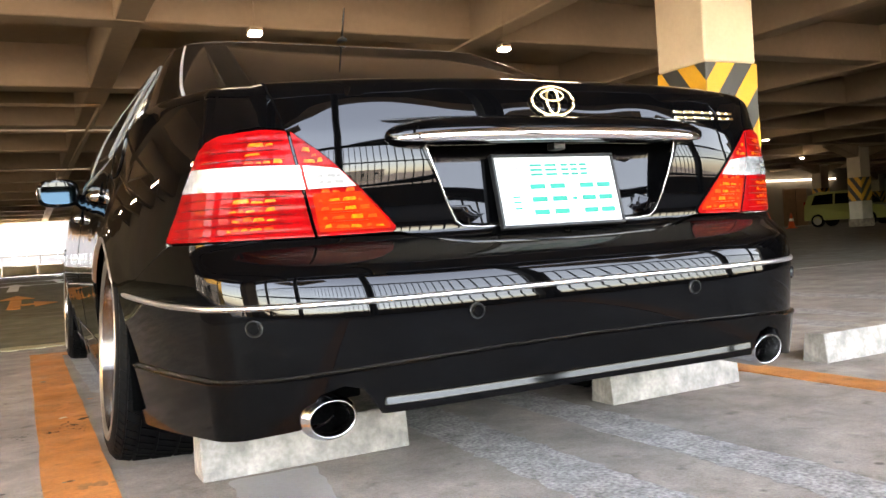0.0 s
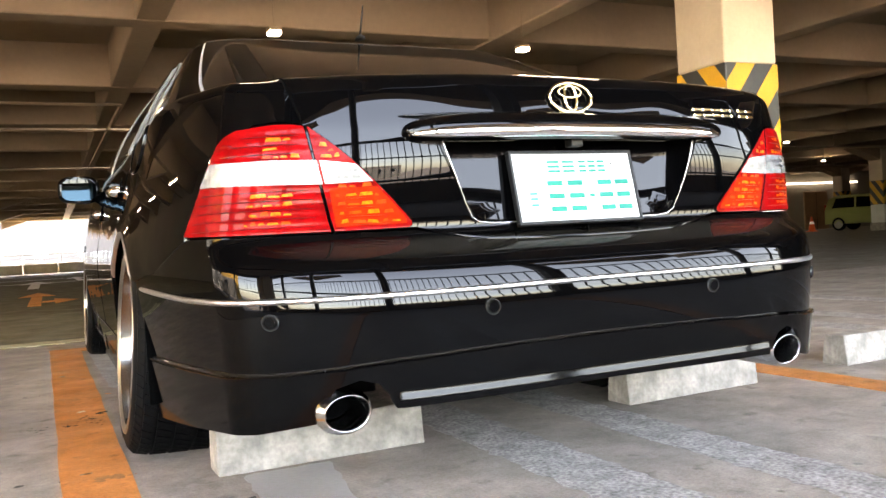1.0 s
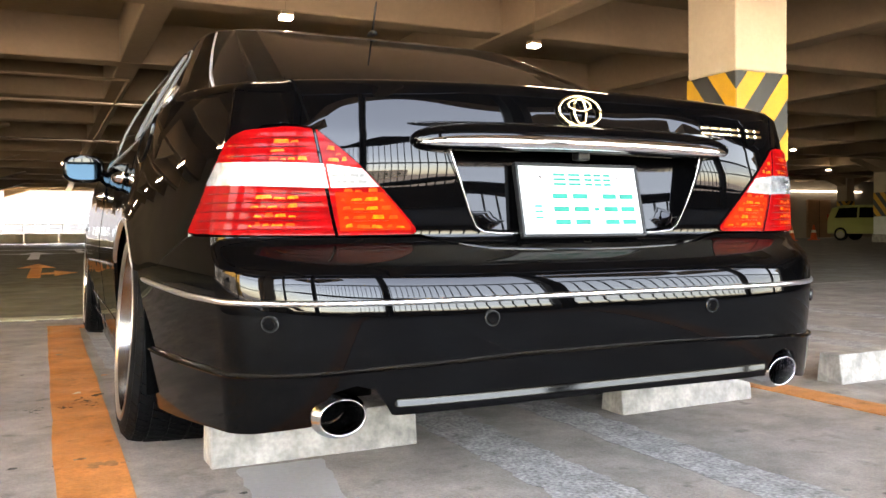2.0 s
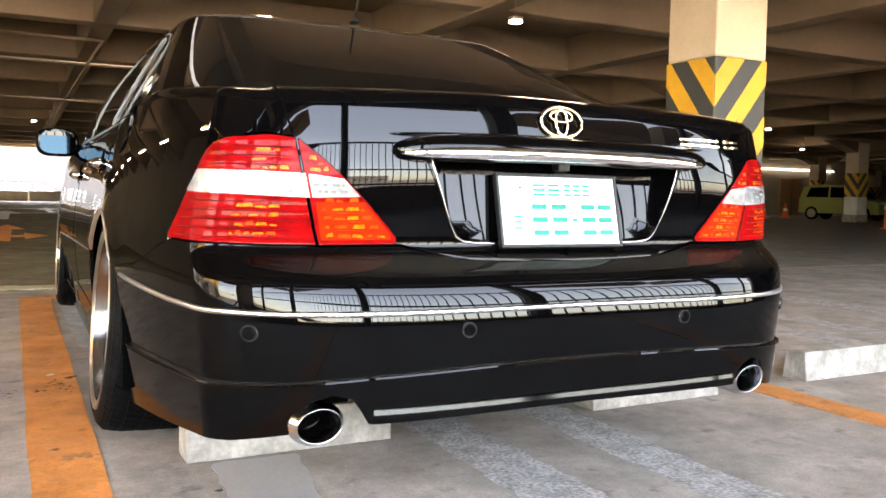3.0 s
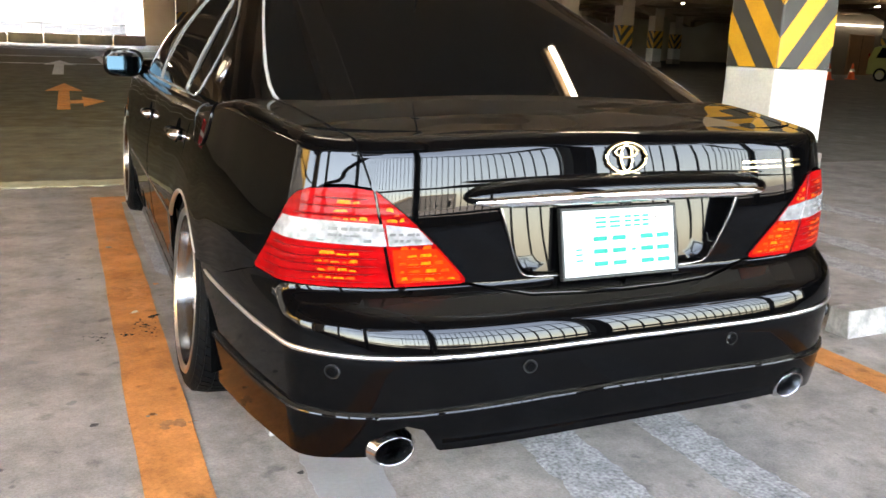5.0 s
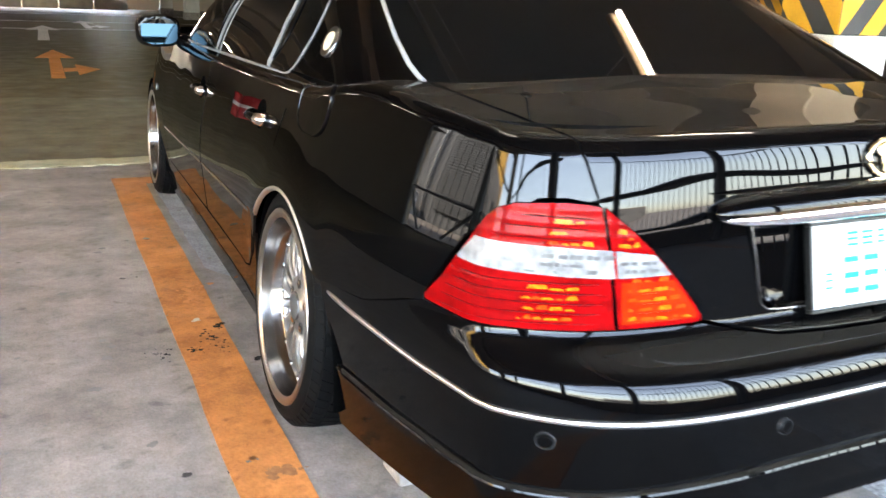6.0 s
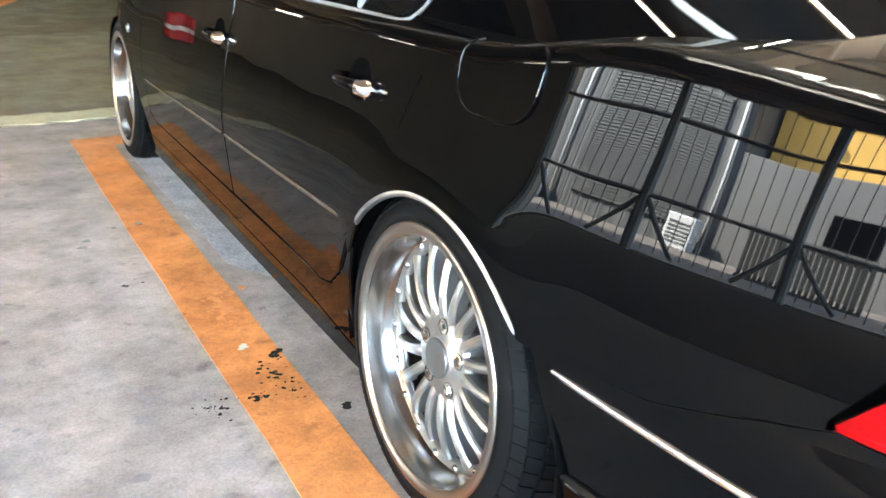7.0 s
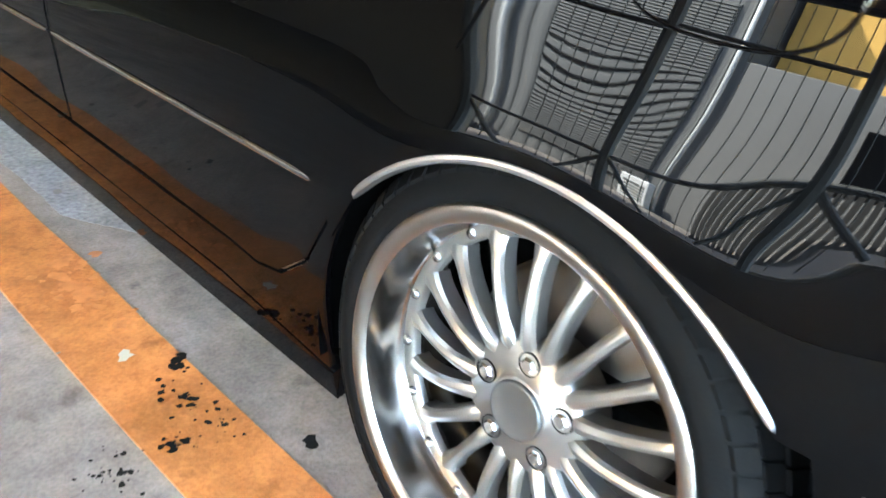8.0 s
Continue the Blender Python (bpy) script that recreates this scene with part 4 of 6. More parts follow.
    kv, kf = lathe([(-0.20, 0.0), (-0.20, 0.206)], n=32)
    mesh_object("back_plate", kv, kf, "shell", rim)
    return rim


wheel = build_wheel()
wheel.parent = car
CAMBER = 4.0
poses = [(-0.905, HUB_R, 180 , CAMBER), (-0.900, HUB_F, 180, 2.5), (0.905, HUB_R, 0, CAMBER), (0.900, HUB_F, 0, 2.5)]
first = True
for x, y, rz, camber in poses:
    m = pose(x, y, HUB_Z, 0, 0, rz) @ Matrix.Rotation(radians(-camber), 4, "Y")
    if first:
        wheel.matrix_basis = m
        first = False
    else:
        copy_thing(wheel, m)

# Wheel wells.
for side in (-1, 1):
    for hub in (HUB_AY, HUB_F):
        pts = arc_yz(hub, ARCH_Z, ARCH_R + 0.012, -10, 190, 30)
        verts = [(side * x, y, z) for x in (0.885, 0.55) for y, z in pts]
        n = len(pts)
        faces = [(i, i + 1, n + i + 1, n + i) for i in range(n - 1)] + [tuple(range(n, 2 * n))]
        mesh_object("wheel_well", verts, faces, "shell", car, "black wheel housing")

# Wheel stops.
def wheel_stop(x0, y0, length, turn, label):
    """A cast concrete stop with slightly sloped, worn faces."""
    bm = box_bm(0, 0, 0, length, 0.115, 0.115, 0.004, 2)
    rnd = random.Random(int(x0 * 100))
    bmesh.ops.subdivide_edges(bm, edges=[e for e in bm.edges if e.calc_length() > 0.3], cuts=14)
    for v in bm.verts:
        v.co.y += 0.012 * (1 if v.co.y < 0.057 else -1) * v.co.z / 0.115
        v.co += Vector((rnd.uniform(-1, 1), rnd.uniform(-1, 1), rnd.uniform(-1, 1) if v.co.z > 0.05 else 0)) * 0.0009
    ob = part("wheel_stop", bm, "stop")
    ob.matrix_world = pose(x0, y0, 0, 0, 0, turn)
    return tagged(ob, label, "wheel stop", "wheel stops")


wheel_stop(-0.738, 0.588, 0.575, 0.5, "chipped white concrete wheel stop behind the black sedan")
wheel_stop(0.576, 0.618, 0.575, 1.5, "chipped white concrete wheel stop behind the black sedan")
wheel_stop(1.645, 0.663, 0.60, 1.5, "chipped white concrete wheel stop in the empty stall")

# ---------------------------------------------------------------- car details
def louvres(pitch, height):
    def f(a, b):
        return height * (0.5 - 0.5 * np.cos(b * 2 * math.pi / pitch)) ** 2
    return f


for side in (-1, 1):
    def L(pts):
        """Outline values on one tail lamp: ('x', x, z) on the tail or ('y', y, z) round the corner."""
        return [((side * s_of_x(p[1])) if p[0] == "x" else s_of_y(p[1], side), p[2]) for p in pts]

    outer_lens = L([("x", 0.646, 0.812), ("x", 0.67, 0.8155), ("x", 0.70, 0.817), ("x", 0.725, 0.815), ("y", 0.115, 0.811), ("y", 0.136, 0.800), ("y", 0.150, 0.785), ("y", 0.170, 0.755), ("y", 0.194, 0.714),
                    ("y", 0.232, 0.655), ("y", 0.268, 0.612), ("y", 0.266, 0.605), ("x", 0.72, 0.600), ("x", 0.579, 0.5985)])
    lamp = panel("tail_lamp", outer_lens, "red", car, "red tail lamp with a clear centre band", step=(0.008, 0.004), lift=0.005, rim=0.02,
                 relief=louvres(0.0215, 0.0006))
    band = L([("x", 0.617, 0.742), ("x", 0.70, 0.745), ("y", 0.166, 0.747), ("y", 0.172, 0.738), ("y", 0.198, 0.706), ("y", 0.196, 0.702), ("x", 0.70, 0.697), ("x", 0.601, 0.694)])
    panel("clear_lens", band, "clear", lamp, "clear reversing lamp band", step=(0.006, 0.006), lift=0.0075, rim=0.003, relief=louvres(0.008, 0.0003))
    inner_lens = L([("x", 0.639, 0.811), ("x", 0.61, 0.790), ("x", 0.575, 0.764), ("x", 0.545, 0.740), ("x", 0.516, 0.7145), ("x", 0.485, 0.686), ("x", 0.455, 0.657), ("x", 0.43, 0.632),
                    ("x", 0.413, 0.613), ("x", 0.412, 0.605), ("x", 0.42, 0.600), ("x", 0.572, 0.5985)])
    lamp2 = panel("inner_tail_lamp", inner_lens, "red", car, "red and amber tail lamp set in the trunk lid", step=(0.008, 0.004), lift=0.005, rim=0.014,
                  relief=louvres(0.0215, 0.0006))
    iband = L([("x", 0.611, 0.7415), ("x", 0.540, 0.733), ("x", 0.524, 0.719), ("x", 0.501, 0.697), ("x", 0.597, 0.694)])
    panel("clear_lens", iband, "clear", lamp2, "clear reversing lamp band", step=(0.006, 0.006), lift=0.0075, rim=0.003, relief=louvres(0.008, 0.0003))
    low_pane = L([("x", 0.491, 0.686), ("x", 0.461, 0.657), ("x", 0.436, 0.632), ("x", 0.424, 0.618), ("x", 0.424, 0.609), ("x", 0.569, 0.6075), ("x", 0.589, 0.686)])
    panel("orange_lens", low_pane, "orange_lens", lamp2, "orange-red lower pane", step=(0.008, 0.004), lift=0.0062, rim=0.001)
    for z0 in (0.6125, 0.6305, 0.6485, 0.6665):
        strip("lens_line", L([("x", 0.568 + (z0 - 0.6075) * 0.25, z0 - 0.002), ("x", 0.430 + (z0 - 0.6125) * 1.02, z0 - 0.002)]), 0.0026, 0.0068, "lens_dark", lamp2, step=0.02)
    for k, z0 in enumerate((0.611, 0.629, 0.647, 0.665, 0.683, 0.757, 0.775, 0.793)):
        ye = 0.262 - (z0 - 0.605) * 0.72 if z0 < 0.75 else 0.150 - (z0 - 0.757) * 0.9
        strip("lens_line", L([("x", 0.585 + (z0 - 0.60) * 0.28, z0), ("x", 0.70, z0 + 0.001), ("y", 0.105, z0 + 0.001), ("y", ye, z0 + 0.001)]), 0.0032, 0.0062, "lens_dark", lamp, step=0.02)
    rnd = random.Random(11)
    # Amber and orange bars paint the glints of daylight in the lamp's reflectors.
    rows = [(lamp, z0, 0.655, 0.738) for z0 in (0.6185, 0.6365, 0.6545, 0.6725)] + [(lamp, z0, x0, x1) for z0, x0, x1 in ((0.7495, 0.648, 0.725), (0.765, 0.690, 0.722), (0.783, 0.668, 0.715))] + [(lamp2, 0.747, 0.572, 0.610), (lamp2, 0.758, 0.584, 0.606), (lamp2, 0.770, 0.598, 0.615)]
    rows += [(lamp2, 0.6145 + k * 0.018, 0.437 + k * 0.0165, 0.560 + k * 0.005) for k in range(5)]
    for owner, z0, x0, x1 in rows:
        x = x0
        while x < x1 - 0.006:
            w = rnd.uniform(0.010, 0.03)
            xe = min(x + w, x1)
            hz = rnd.uniform(0.0035, 0.0085)
            tone = "amber" if rnd.random() < (0.8 if owner is lamp else 0.45) else "ember"
            skew = rnd.uniform(-0.002, 0.002)
            panel("reflector", L([("x", x, z0 + skew), ("x", xe, z0), ("x", xe - 0.002, z0 + hz), ("x", x + 0.003, z0 + hz + skew)]), tone, owner, step=(0.02, 0.01), lift=0.0072, rim=0.0)
            x = xe + rnd.uniform(0.001, 0.004 if owner is lamp else 0.012)
    rnd = random.Random(5)
    for z0 in (0.7015, 0.7135, 0.7265):
        x = 0.612
        while x < 0.742:
            w, hz = rnd.uniform(0.006, 0.020), rnd.uniform(0.0035, 0.0080)
            if rnd.random() < 0.5:
                panel("reflector", L([("x", x, z0), ("x", x + w, z0), ("x", x + w, z0 + hz), ("x", x, z0 + hz)]), "facet", lamp, step=(0.02, 0.01), lift=0.0085, rim=0.0)
            x += w + rnd.uniform(0.001, 0.008)
    for z0 in (0.703, 0.717):
        x = 0.525 + rnd.uniform(0, 0.01)
        while x < 0.588:
            w = rnd.uniform(0.006, 0.016)
            panel("reflector", L([("x", x, z0), ("x", x + w, z0), ("x", x + w, z0 + 0.006), ("x", x, z0 + 0.006)]), "facet", lamp2, step=(0.02, 0.01), lift=0.0085, rim=0.0)
            x += w + rnd.uniform(0.003, 0.014)
    strip("lamp_seal", outer_lens + outer_lens[:1], 0.004, 0.004, "shell", lamp, step=0.012, round_ends=False)
    strip("lamp_seal", inner_lens + inner_lens[:1], 0.004, 0.004, "shell", lamp2, step=0.012, round_ends=False)

# Chrome bumper moulding.
MOULD = [(s_of_y(0.672), 0.490), (s_of_y(0.5), 0.482), (s_of_y(0.3), 0.472), (s_of_x(-0.72), 0.469), (s_of_x(-0.3), 0.469), (0, 0.470)]
strip("bumper_moulding", MOULD + [(-s, z) for s, z in MOULD[-2::-1]], 0.0125, 0.0055, "bright_trim", car, "slim chrome bumper moulding")

# Rolled edges of the lip, which catch the light.
strip("lip_edge", [(s, z - 0.003) for s, z in crease], 0.0105, 0.0125, "paint", car, step=0.03)

for side in (-1, 1):
    strip("door_moulding", yz([(2.27, 0.486), (1.392, 0.500)], side), 0.012, 0.005, "steel", car, "slim bright door moulding")
    strip("door_moulding", yz([(3.40, 0.462), (2.295, 0.4855)], side), 0.012, 0.005, "steel", car, "slim bright door moulding")
    a = arc_yz(HUB_AY, ARCH_Z, ARCH_R + 0.002, 41, 139, 40)
    strip("arch_moulding", yz(a, side), 0.0125, 0.0105, "bright_trim", car, "bright wheel arch moulding")

# Black strips laid along the panel gaps, drawn for the shade in them.
for side in (-1, 1):
    strip("panel_gap_strip", yz([(1.370, 0.472), (1.343, 0.5085), (1.268, 0.60), (1.198, 0.70), (1.163, 0.78), (1.133, 0.84)], side), 0.0065, 0.0012, "shell", car, step=0.02, round_ends=False)
    strip("panel_gap_strip", yz([(1.44, 0.355), (1.516, 0.297), (1.585, 0.282), (1.66, 0.289), (2.0, 0.297), (2.8, 0.297), (3.36, 0.297)], side), 0.0038, 0.0008, "shell", car, step=0.02, round_ends=False)
    strip("panel_gap_strip", yz([(2.282, 0.30), (2.282, 0.60), (2.262, 0.75), (2.246, 0.84)], side), 0.006, 0.0012, "shell", car, step=0.02, round_ends=False)
for side in (-1, 1):
    e = side * (LID_S - 0.0018)
    strip("lid_gap_strip", [(side * s_of_x(0.652), 0.826), (side * s_of_x(0.668), 0.86), (e, 0.896), (e, 0.91), (e, 0.94), (e, 1.0), (e, 1.2), (e, V_LID)], 0.004, 0.0004, "shell", car, step=0.008, round_ends=False)
flap = yz([(y, z - 0.030) for y, z in fuel], -1)
strip("flap_edge", flap + flap[:1], 0.0040, 0.0050, "paint", car, step=0.008, round_ends=False)

# Parking sensors.
for x in (-0.722, -0.297, 0.280, 0.722):
    s0 = s_of_x(x)
    for r, nm, mt, lf in ((0.0165, "sensor_ring", "sensor_rim", 0.0035), (0.0135, "sensor_gap", "shell", 0.0045), (0.0105, "sensor", "paint", 0.0055)):
        pts = [(s0 + r * math.cos(t), 0.430 + r * math.sin(t)) for t in np.linspace(0, 2 * math.pi, 20, endpoint=False)]
        panel(nm, pts, mt, car, "round parking sensor" if nm == "sensor" else "", step=(0.01, 0.01), lift=lf, rim=0.006)

# Chrome-edged grip above the plate.
def grip(name, half, zc, prof, material, label, power=6):
    """A bar that follows the tail; prof is its section as way out and height."""
    verts, faces = [], []
    n, m = 49, len(prof)
    for i in range(n):
        f = math.sin((-1 + 2 * i / (n - 1)) * math.pi / 2)
        x = f * half
        k = (1 - abs(f) ** power) ** 0.5 * 0.96 + 0.04
        yb = float(outer(np.array(s_of_x(x)), np.array(zc))[1])
        for o, h in prof:
            verts.append((x, yb + 0.010 - (o + 0.010) * (0.35 + 0.65 * k), zc + h * k - 0.008 * f * f))
    for i in range(n - 1):
        for j in range(m):
            j2 = (j + 1) % m
            faces.append((i * m + j, i * m + j2, (i + 1) * m + j2, (i + 1) * m + j))
    faces += [tuple(range(m)), tuple(range((n - 1) * m, n * m))[::-1]]
    bm = bmesh.new()
    bv = [bm.verts.new(v) for v in verts]
    for f in faces:
        bm.faces.new([bv[k] for k in f])
    return part(name, bm, material, car, label, smooth=True)


grip("grip_body", 0.424, 0.806, [(-0.01, 0.034), (0.010, 0.034), (0.028, 0.030), (0.040, 0.022), (0.046, 0.010), (0.047, -0.004), (0.046, -0.022), (0.040, -0.027), (-0.01, -0.027)], "paint", "glossy black grip above the number plate")
grip("grip_trim", 0.416, 0.797, [(0.040, 0.0135), (0.0455, 0.0125), (0.0490, 0.0095), (0.0512, 0.0045), (0.0520, -0.001), (0.0512, -0.0065), (0.0490, -0.0115), (0.0455, -0.0145), (0.040, -0.0155)], "chrome", "chrome bar on the trunk grip")
grip("grip_edge", 0.430, 0.838, [(-0.01, 0.003), (0.014, 0.003), (0.020, 0.0005), (0.018, -0.003), (-0.01, -0.003)], "chrome", "chrome upper edge of the trunk grip")

# Recess behind the plate.

def recess():
    ring = dense(REC + [(0.2, 0.792), (-0.2, 0.792)], 0.03)
    rings = []
    for t, dep in ((0.0, 0.002), (0.02, 0.006), (0.05, 0.018), (0.09, 0.031), (0.14, 0.038), (0.5, 0.042), (1.0, 0.043)):
        row = []
        for x, z in ring:
            xi, zi = max(-0.175, min(0.175, x * 0.6)), 0.70 + (z - 0.70) * 0.45
            px, pz = x + (xi - x) * t, z + (zi - z) * t
            skin = float(outer(np.array(s_of_x(px)), np.array(pz))[1]) - 0.0035
            plane = 0.020 + (pz - 0.60) * 0.15
            row.append((px, skin + (plane - skin) * smooth01(t / 0.14) + 0.004 * (t > 0), pz))
        rings.append(row)
    n = len(ring)
    verts = [p for r in rings for p in r]
    faces = [(i * n + j, i * n + (j + 1) % n, (i + 1) * n + (j + 1) % n, (i + 1) * n + j) for i in range(len(rings) - 1) for j in range(n)]
    faces.append(tuple((len(rings) - 1) * n + j for j in range(n)))
    bm = bmesh.new()
    bv = [bm.verts.new(v) for v in verts]
    for f in faces:
        bm.faces.new([bv[k] for k in f])
    return part("plate_recess", bm, "paint", car, "glossy black hollow round the number plate", smooth=True)


recess()
strip("recess_trim", xz(REC), 0.0045, 0.003, "steel", car, "thin chrome edge of the plate hollow")

# Number plate, leaning back, with a slim frame.
plate_m = pose(-0.003, -0.008, 0.596, -13)


def on_plate(name, x0, z0, x1, z1, d0, d1, material, parent, label="", bevel=0.0):
    ob = part(name, box_bm(x0, -d1, z0, x1, -d0, z1, bevel), material, parent, label)
    return ob


plate = on_plate("number_plate", -0.160, 0.0, 0.160, 0.158, 0.0, 0.003, "plate", None, "", 0.001)
plate.parent = car
plate.matrix_basis = plate_m
tagged(plate, "white number plate with green print")
for name, x0, z0, x1, z1 in (("frame_top", -0.167, 0.157, 0.167, 0.165), ("frame_bottom", -0.167, -0.007, 0.167, 0.001),
                             ("frame_side", -0.167, 0.0005, -0.1595, 0.1575), ("frame_side", 0.1595, 0.0005, 0.167, 0.1575)):
    on_plate(name, x0, z0, x1, z1, -0.010, 0.006, "black_plastic", plate, "slim dark plate frame", 0.002)
for x0, x1 in ((-0.070, -0.038), (-0.030, 0.002), (0.014, 0.034), (0.040, 0.060), (0.066, 0.086)):
    for z0 in (0.113, 0.124, 0.135):
        on_plate("print_bar", x0, z0, x1, z0 + 0.0055, 0.003, 0.0038, "green", plate)
for x0, x1 in ((-0.078, -0.038), (-0.024, 0.016), (0.058, 0.096), (0.106, 0.144)):
    for z0 in (0.022, 0.052, 0.082):
        on_plate("print_bar", x0, z0, x1, z0 + 0.0115, 0.003, 0.0038, "green", plate)
for z0 in (0.036, 0.050, 0.062):
    on_plate("print_bar", -0.128, z0, -0.108, z0 + 0.0045, 0.003, 0.0038, "green", plate)
on_plate("print_bar", 0.031, 0.054, 0.044, 0.061, 0.003, 0.0038, "green", plate)
for x in (-0.105, 0.105):
    bv, bf = lathe([(-0.003, 0.006), (-0.006, 0.0055), (-0.007, 0.0)], "y", 12)
    mesh_object("plate_screw", [(a + x, b, c + 0.128) for a, b, c in bv], bf, "chrome", plate, smooth=True)
part("camera_housing", box_bm(-0.016, 0.0, 0.764, 0.016, 0.03, 0.782, 0.004), "black_plastic", car, "small black reversing camera housing")

# Oval badge and the row of raised letters, both as plain shapes.
def oval_ring(rx, rz, cx, cz, r, material, name, label=""):
    pts = []
    for i in range(41):
        t = 2 * math.pi * i / 40
        x, z = cx + rx * math.cos(t), cz + rz * math.sin(t)
        pts.append((x, float(outer(np.array(s_of_x(x)), np.array(z))[1]) - 0.006, z))
    v, f = tube(pts, r, 8)
    return mesh_object(name, v, f, material, car, label, smooth=True)


oval_ring(0.056, 0.034, -0.005, 0.876, 0.0044, "gold", "badge_ring", "plain gold oval badge ring")
oval_ring(0.016, 0.030, -0.005, 0.876, 0.0040, "gold", "badge_core")
oval_ring(0.030, 0.013, -0.005, 0.889, 0.0036, "gold", "badge_bar")
for i in range(7):
    x0 = 0.373 + i * 0.0335
    x1 = x0 + (0.026 if i != 4 else 0.008)
    for z0 in (0.838, 0.852):
        panel("letter_bar", xz([(x0, z0), (x1, z0), (x1, z0 + 0.0055), (x0, z0 + 0.0055)]), "gold", car, step=(0.01, 0.01), lift=0.004, rim=0.005)

# Exhausts.
for side in (-1, 1):
    verts, faces = [], []
    prof = [(0.30, 0.93), (0.04, 1.0), (0.030, 1.0), (0.024, 0.985), (0.004, 0.83), (0.0, 0.81), (-0.001, 0.79), (0.003, 0.765), (0.14, 0.75)]
    n = 40
    for i in range(n):
        t = 2 * math.pi * i / n
        for y, k in prof:
            verts.append(((-0.598, 0.553)[side > 0] + 0.058 * k * math.cos(t), -0.056 + y * 0.9 + 0.014 * math.sin(t) * max(0.0, 1 - y / 0.04) * -0.5, 0.249 + 0.045 * k * math.sin(t)))
    m = len(prof)
    for i in range(n):
        j = (i + 1) % n
        for q in range(m - 1):
            faces.append((i * m + q, i * m + q + 1, j * m + q + 1, j * m + q))
    mesh_object("exhaust_tip", verts, faces, "exhaust_steel", car, "oval chrome exhaust tip", smooth=True)
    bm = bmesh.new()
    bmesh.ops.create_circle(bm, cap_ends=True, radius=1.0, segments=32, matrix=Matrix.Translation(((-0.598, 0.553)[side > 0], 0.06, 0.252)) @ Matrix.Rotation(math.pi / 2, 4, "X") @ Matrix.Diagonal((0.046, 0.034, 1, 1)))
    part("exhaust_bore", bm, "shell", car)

# Black panel added behind each exhaust cut-out, for the dark inside the bumper.
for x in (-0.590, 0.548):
    part("bumper_backing", box_bm(x - 0.085, 0.035, 0.268, x + 0.085, 0.055, 0.335, 0.004), "shell", car, "black panel added for the dark inside of the bumper")

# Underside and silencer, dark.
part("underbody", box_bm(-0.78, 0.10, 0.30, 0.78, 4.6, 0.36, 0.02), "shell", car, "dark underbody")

# Door handles.
for side in (-1, 1):
    for y0, z0 in ((1.375, 0.792), (2.355, 0.768)):
        x = side * float(W_SIDE(z0))
        dish = [(s_of_y(y0 + 0.050 * math.cos(t), side), z0 + 0.002 + 0.042 * math.sin(t)) for t in np.linspace(0, 2 * math.pi, 24, endpoint=False)]
        hd = panel("handle_dish", dish, "shell", car, step=(0.03, 0.02), lift=0.001, rim=0.002)
        pts = [(x + side * o, y0 + dy, z0 + dz) for o, dy, dz in ((-0.004, -0.072, -0.006), (0.014, -0.064, -0.006), (0.026, -0.042, -0.004), (0.031, 0.0, -0.003), (0.027, 0.042, -0.004), (0.014, 0.064, -0.006), (-0.004, 0.072, -0.006))]
        v, f = tube(pts, [0.013, 0.018, 0.0145, 0.0125, 0.0145, 0.018, 0.013], 14)
        handle = mesh_object("door_handle", v, f, "paint", car, "glossy black door handle with chrome ends", smooth=True)
        v, f = tube([(a, b - 0.004, c) for a, b, c in pts[:3]], [0.0145, 0.0195, 0.016], 14)
        mesh_object("handle_end", v, f, "chrome", handle, "chrome end of the handle", smooth=True)

# Small side lamps on the front fenders.
for side in (-1, 1):
    spot = [(s_of_y(3.68 + 0.024 * math.cos(t), side), 0.637 + 0.019 * math.sin(t)) for t in np.linspace(0, 2 * math.pi, 20, endpoint=False)]
    panel("side_lamp", spot, "clear", car, "small oval clear side lamp", step=(0.01, 0.01), lift=0.006, rim=0.008)

# Door mirrors.
for side in (-1, 1):
    bm = bmesh.new()
    bmesh.ops.create_uvsphere(bm, u_segments=32, v_segments=16, radius=1.0)
    for v in bm.verts:
        p = v.co
        e = lambda q, n: math.copysign(abs(q) ** n, q)
        y = max(-0.55, p.y)
        v.co = Vector((side * 0.928 + 0.102 * e(p.x, 0.62), 3.225 + 0.075 * y, 0.943 + 0.073 * e(p.z, 0.60)))
    mir = part("door_mirror", bm, "paint", car, "glossy black door mirror", smooth=True)
    pts = [(side * (0.928 + 0.084 * math.copysign(abs(math.cos(t)) ** 0.6, math.cos(t))), 3.180 + 0.006 * math.copysign(abs(math.sin(t)) ** 0.6, math.sin(t)), 0.941 + 0.057 * math.copysign(abs(math.sin(t)) ** 0.6, math.sin(t))) for t in np.linspace(0, 2 * math.pi, 40, endpoint=False)]
    mesh_object("mirror_glass", pts, [tuple(range(40)) if side > 0 else tuple(range(39, -1, -1))], "mirror", mir, "bluish mirror glass")
    v, f = tube([(side * 0.81, 3.20, 0.905), (side * 0.87, 3.215, 0.918), (side * 0.90, 3.22, 0.935)], [0.028, 0.022, 0.024], 10)
    mesh_object("mirror_arm", v, f, "paint", mir, smooth=True)

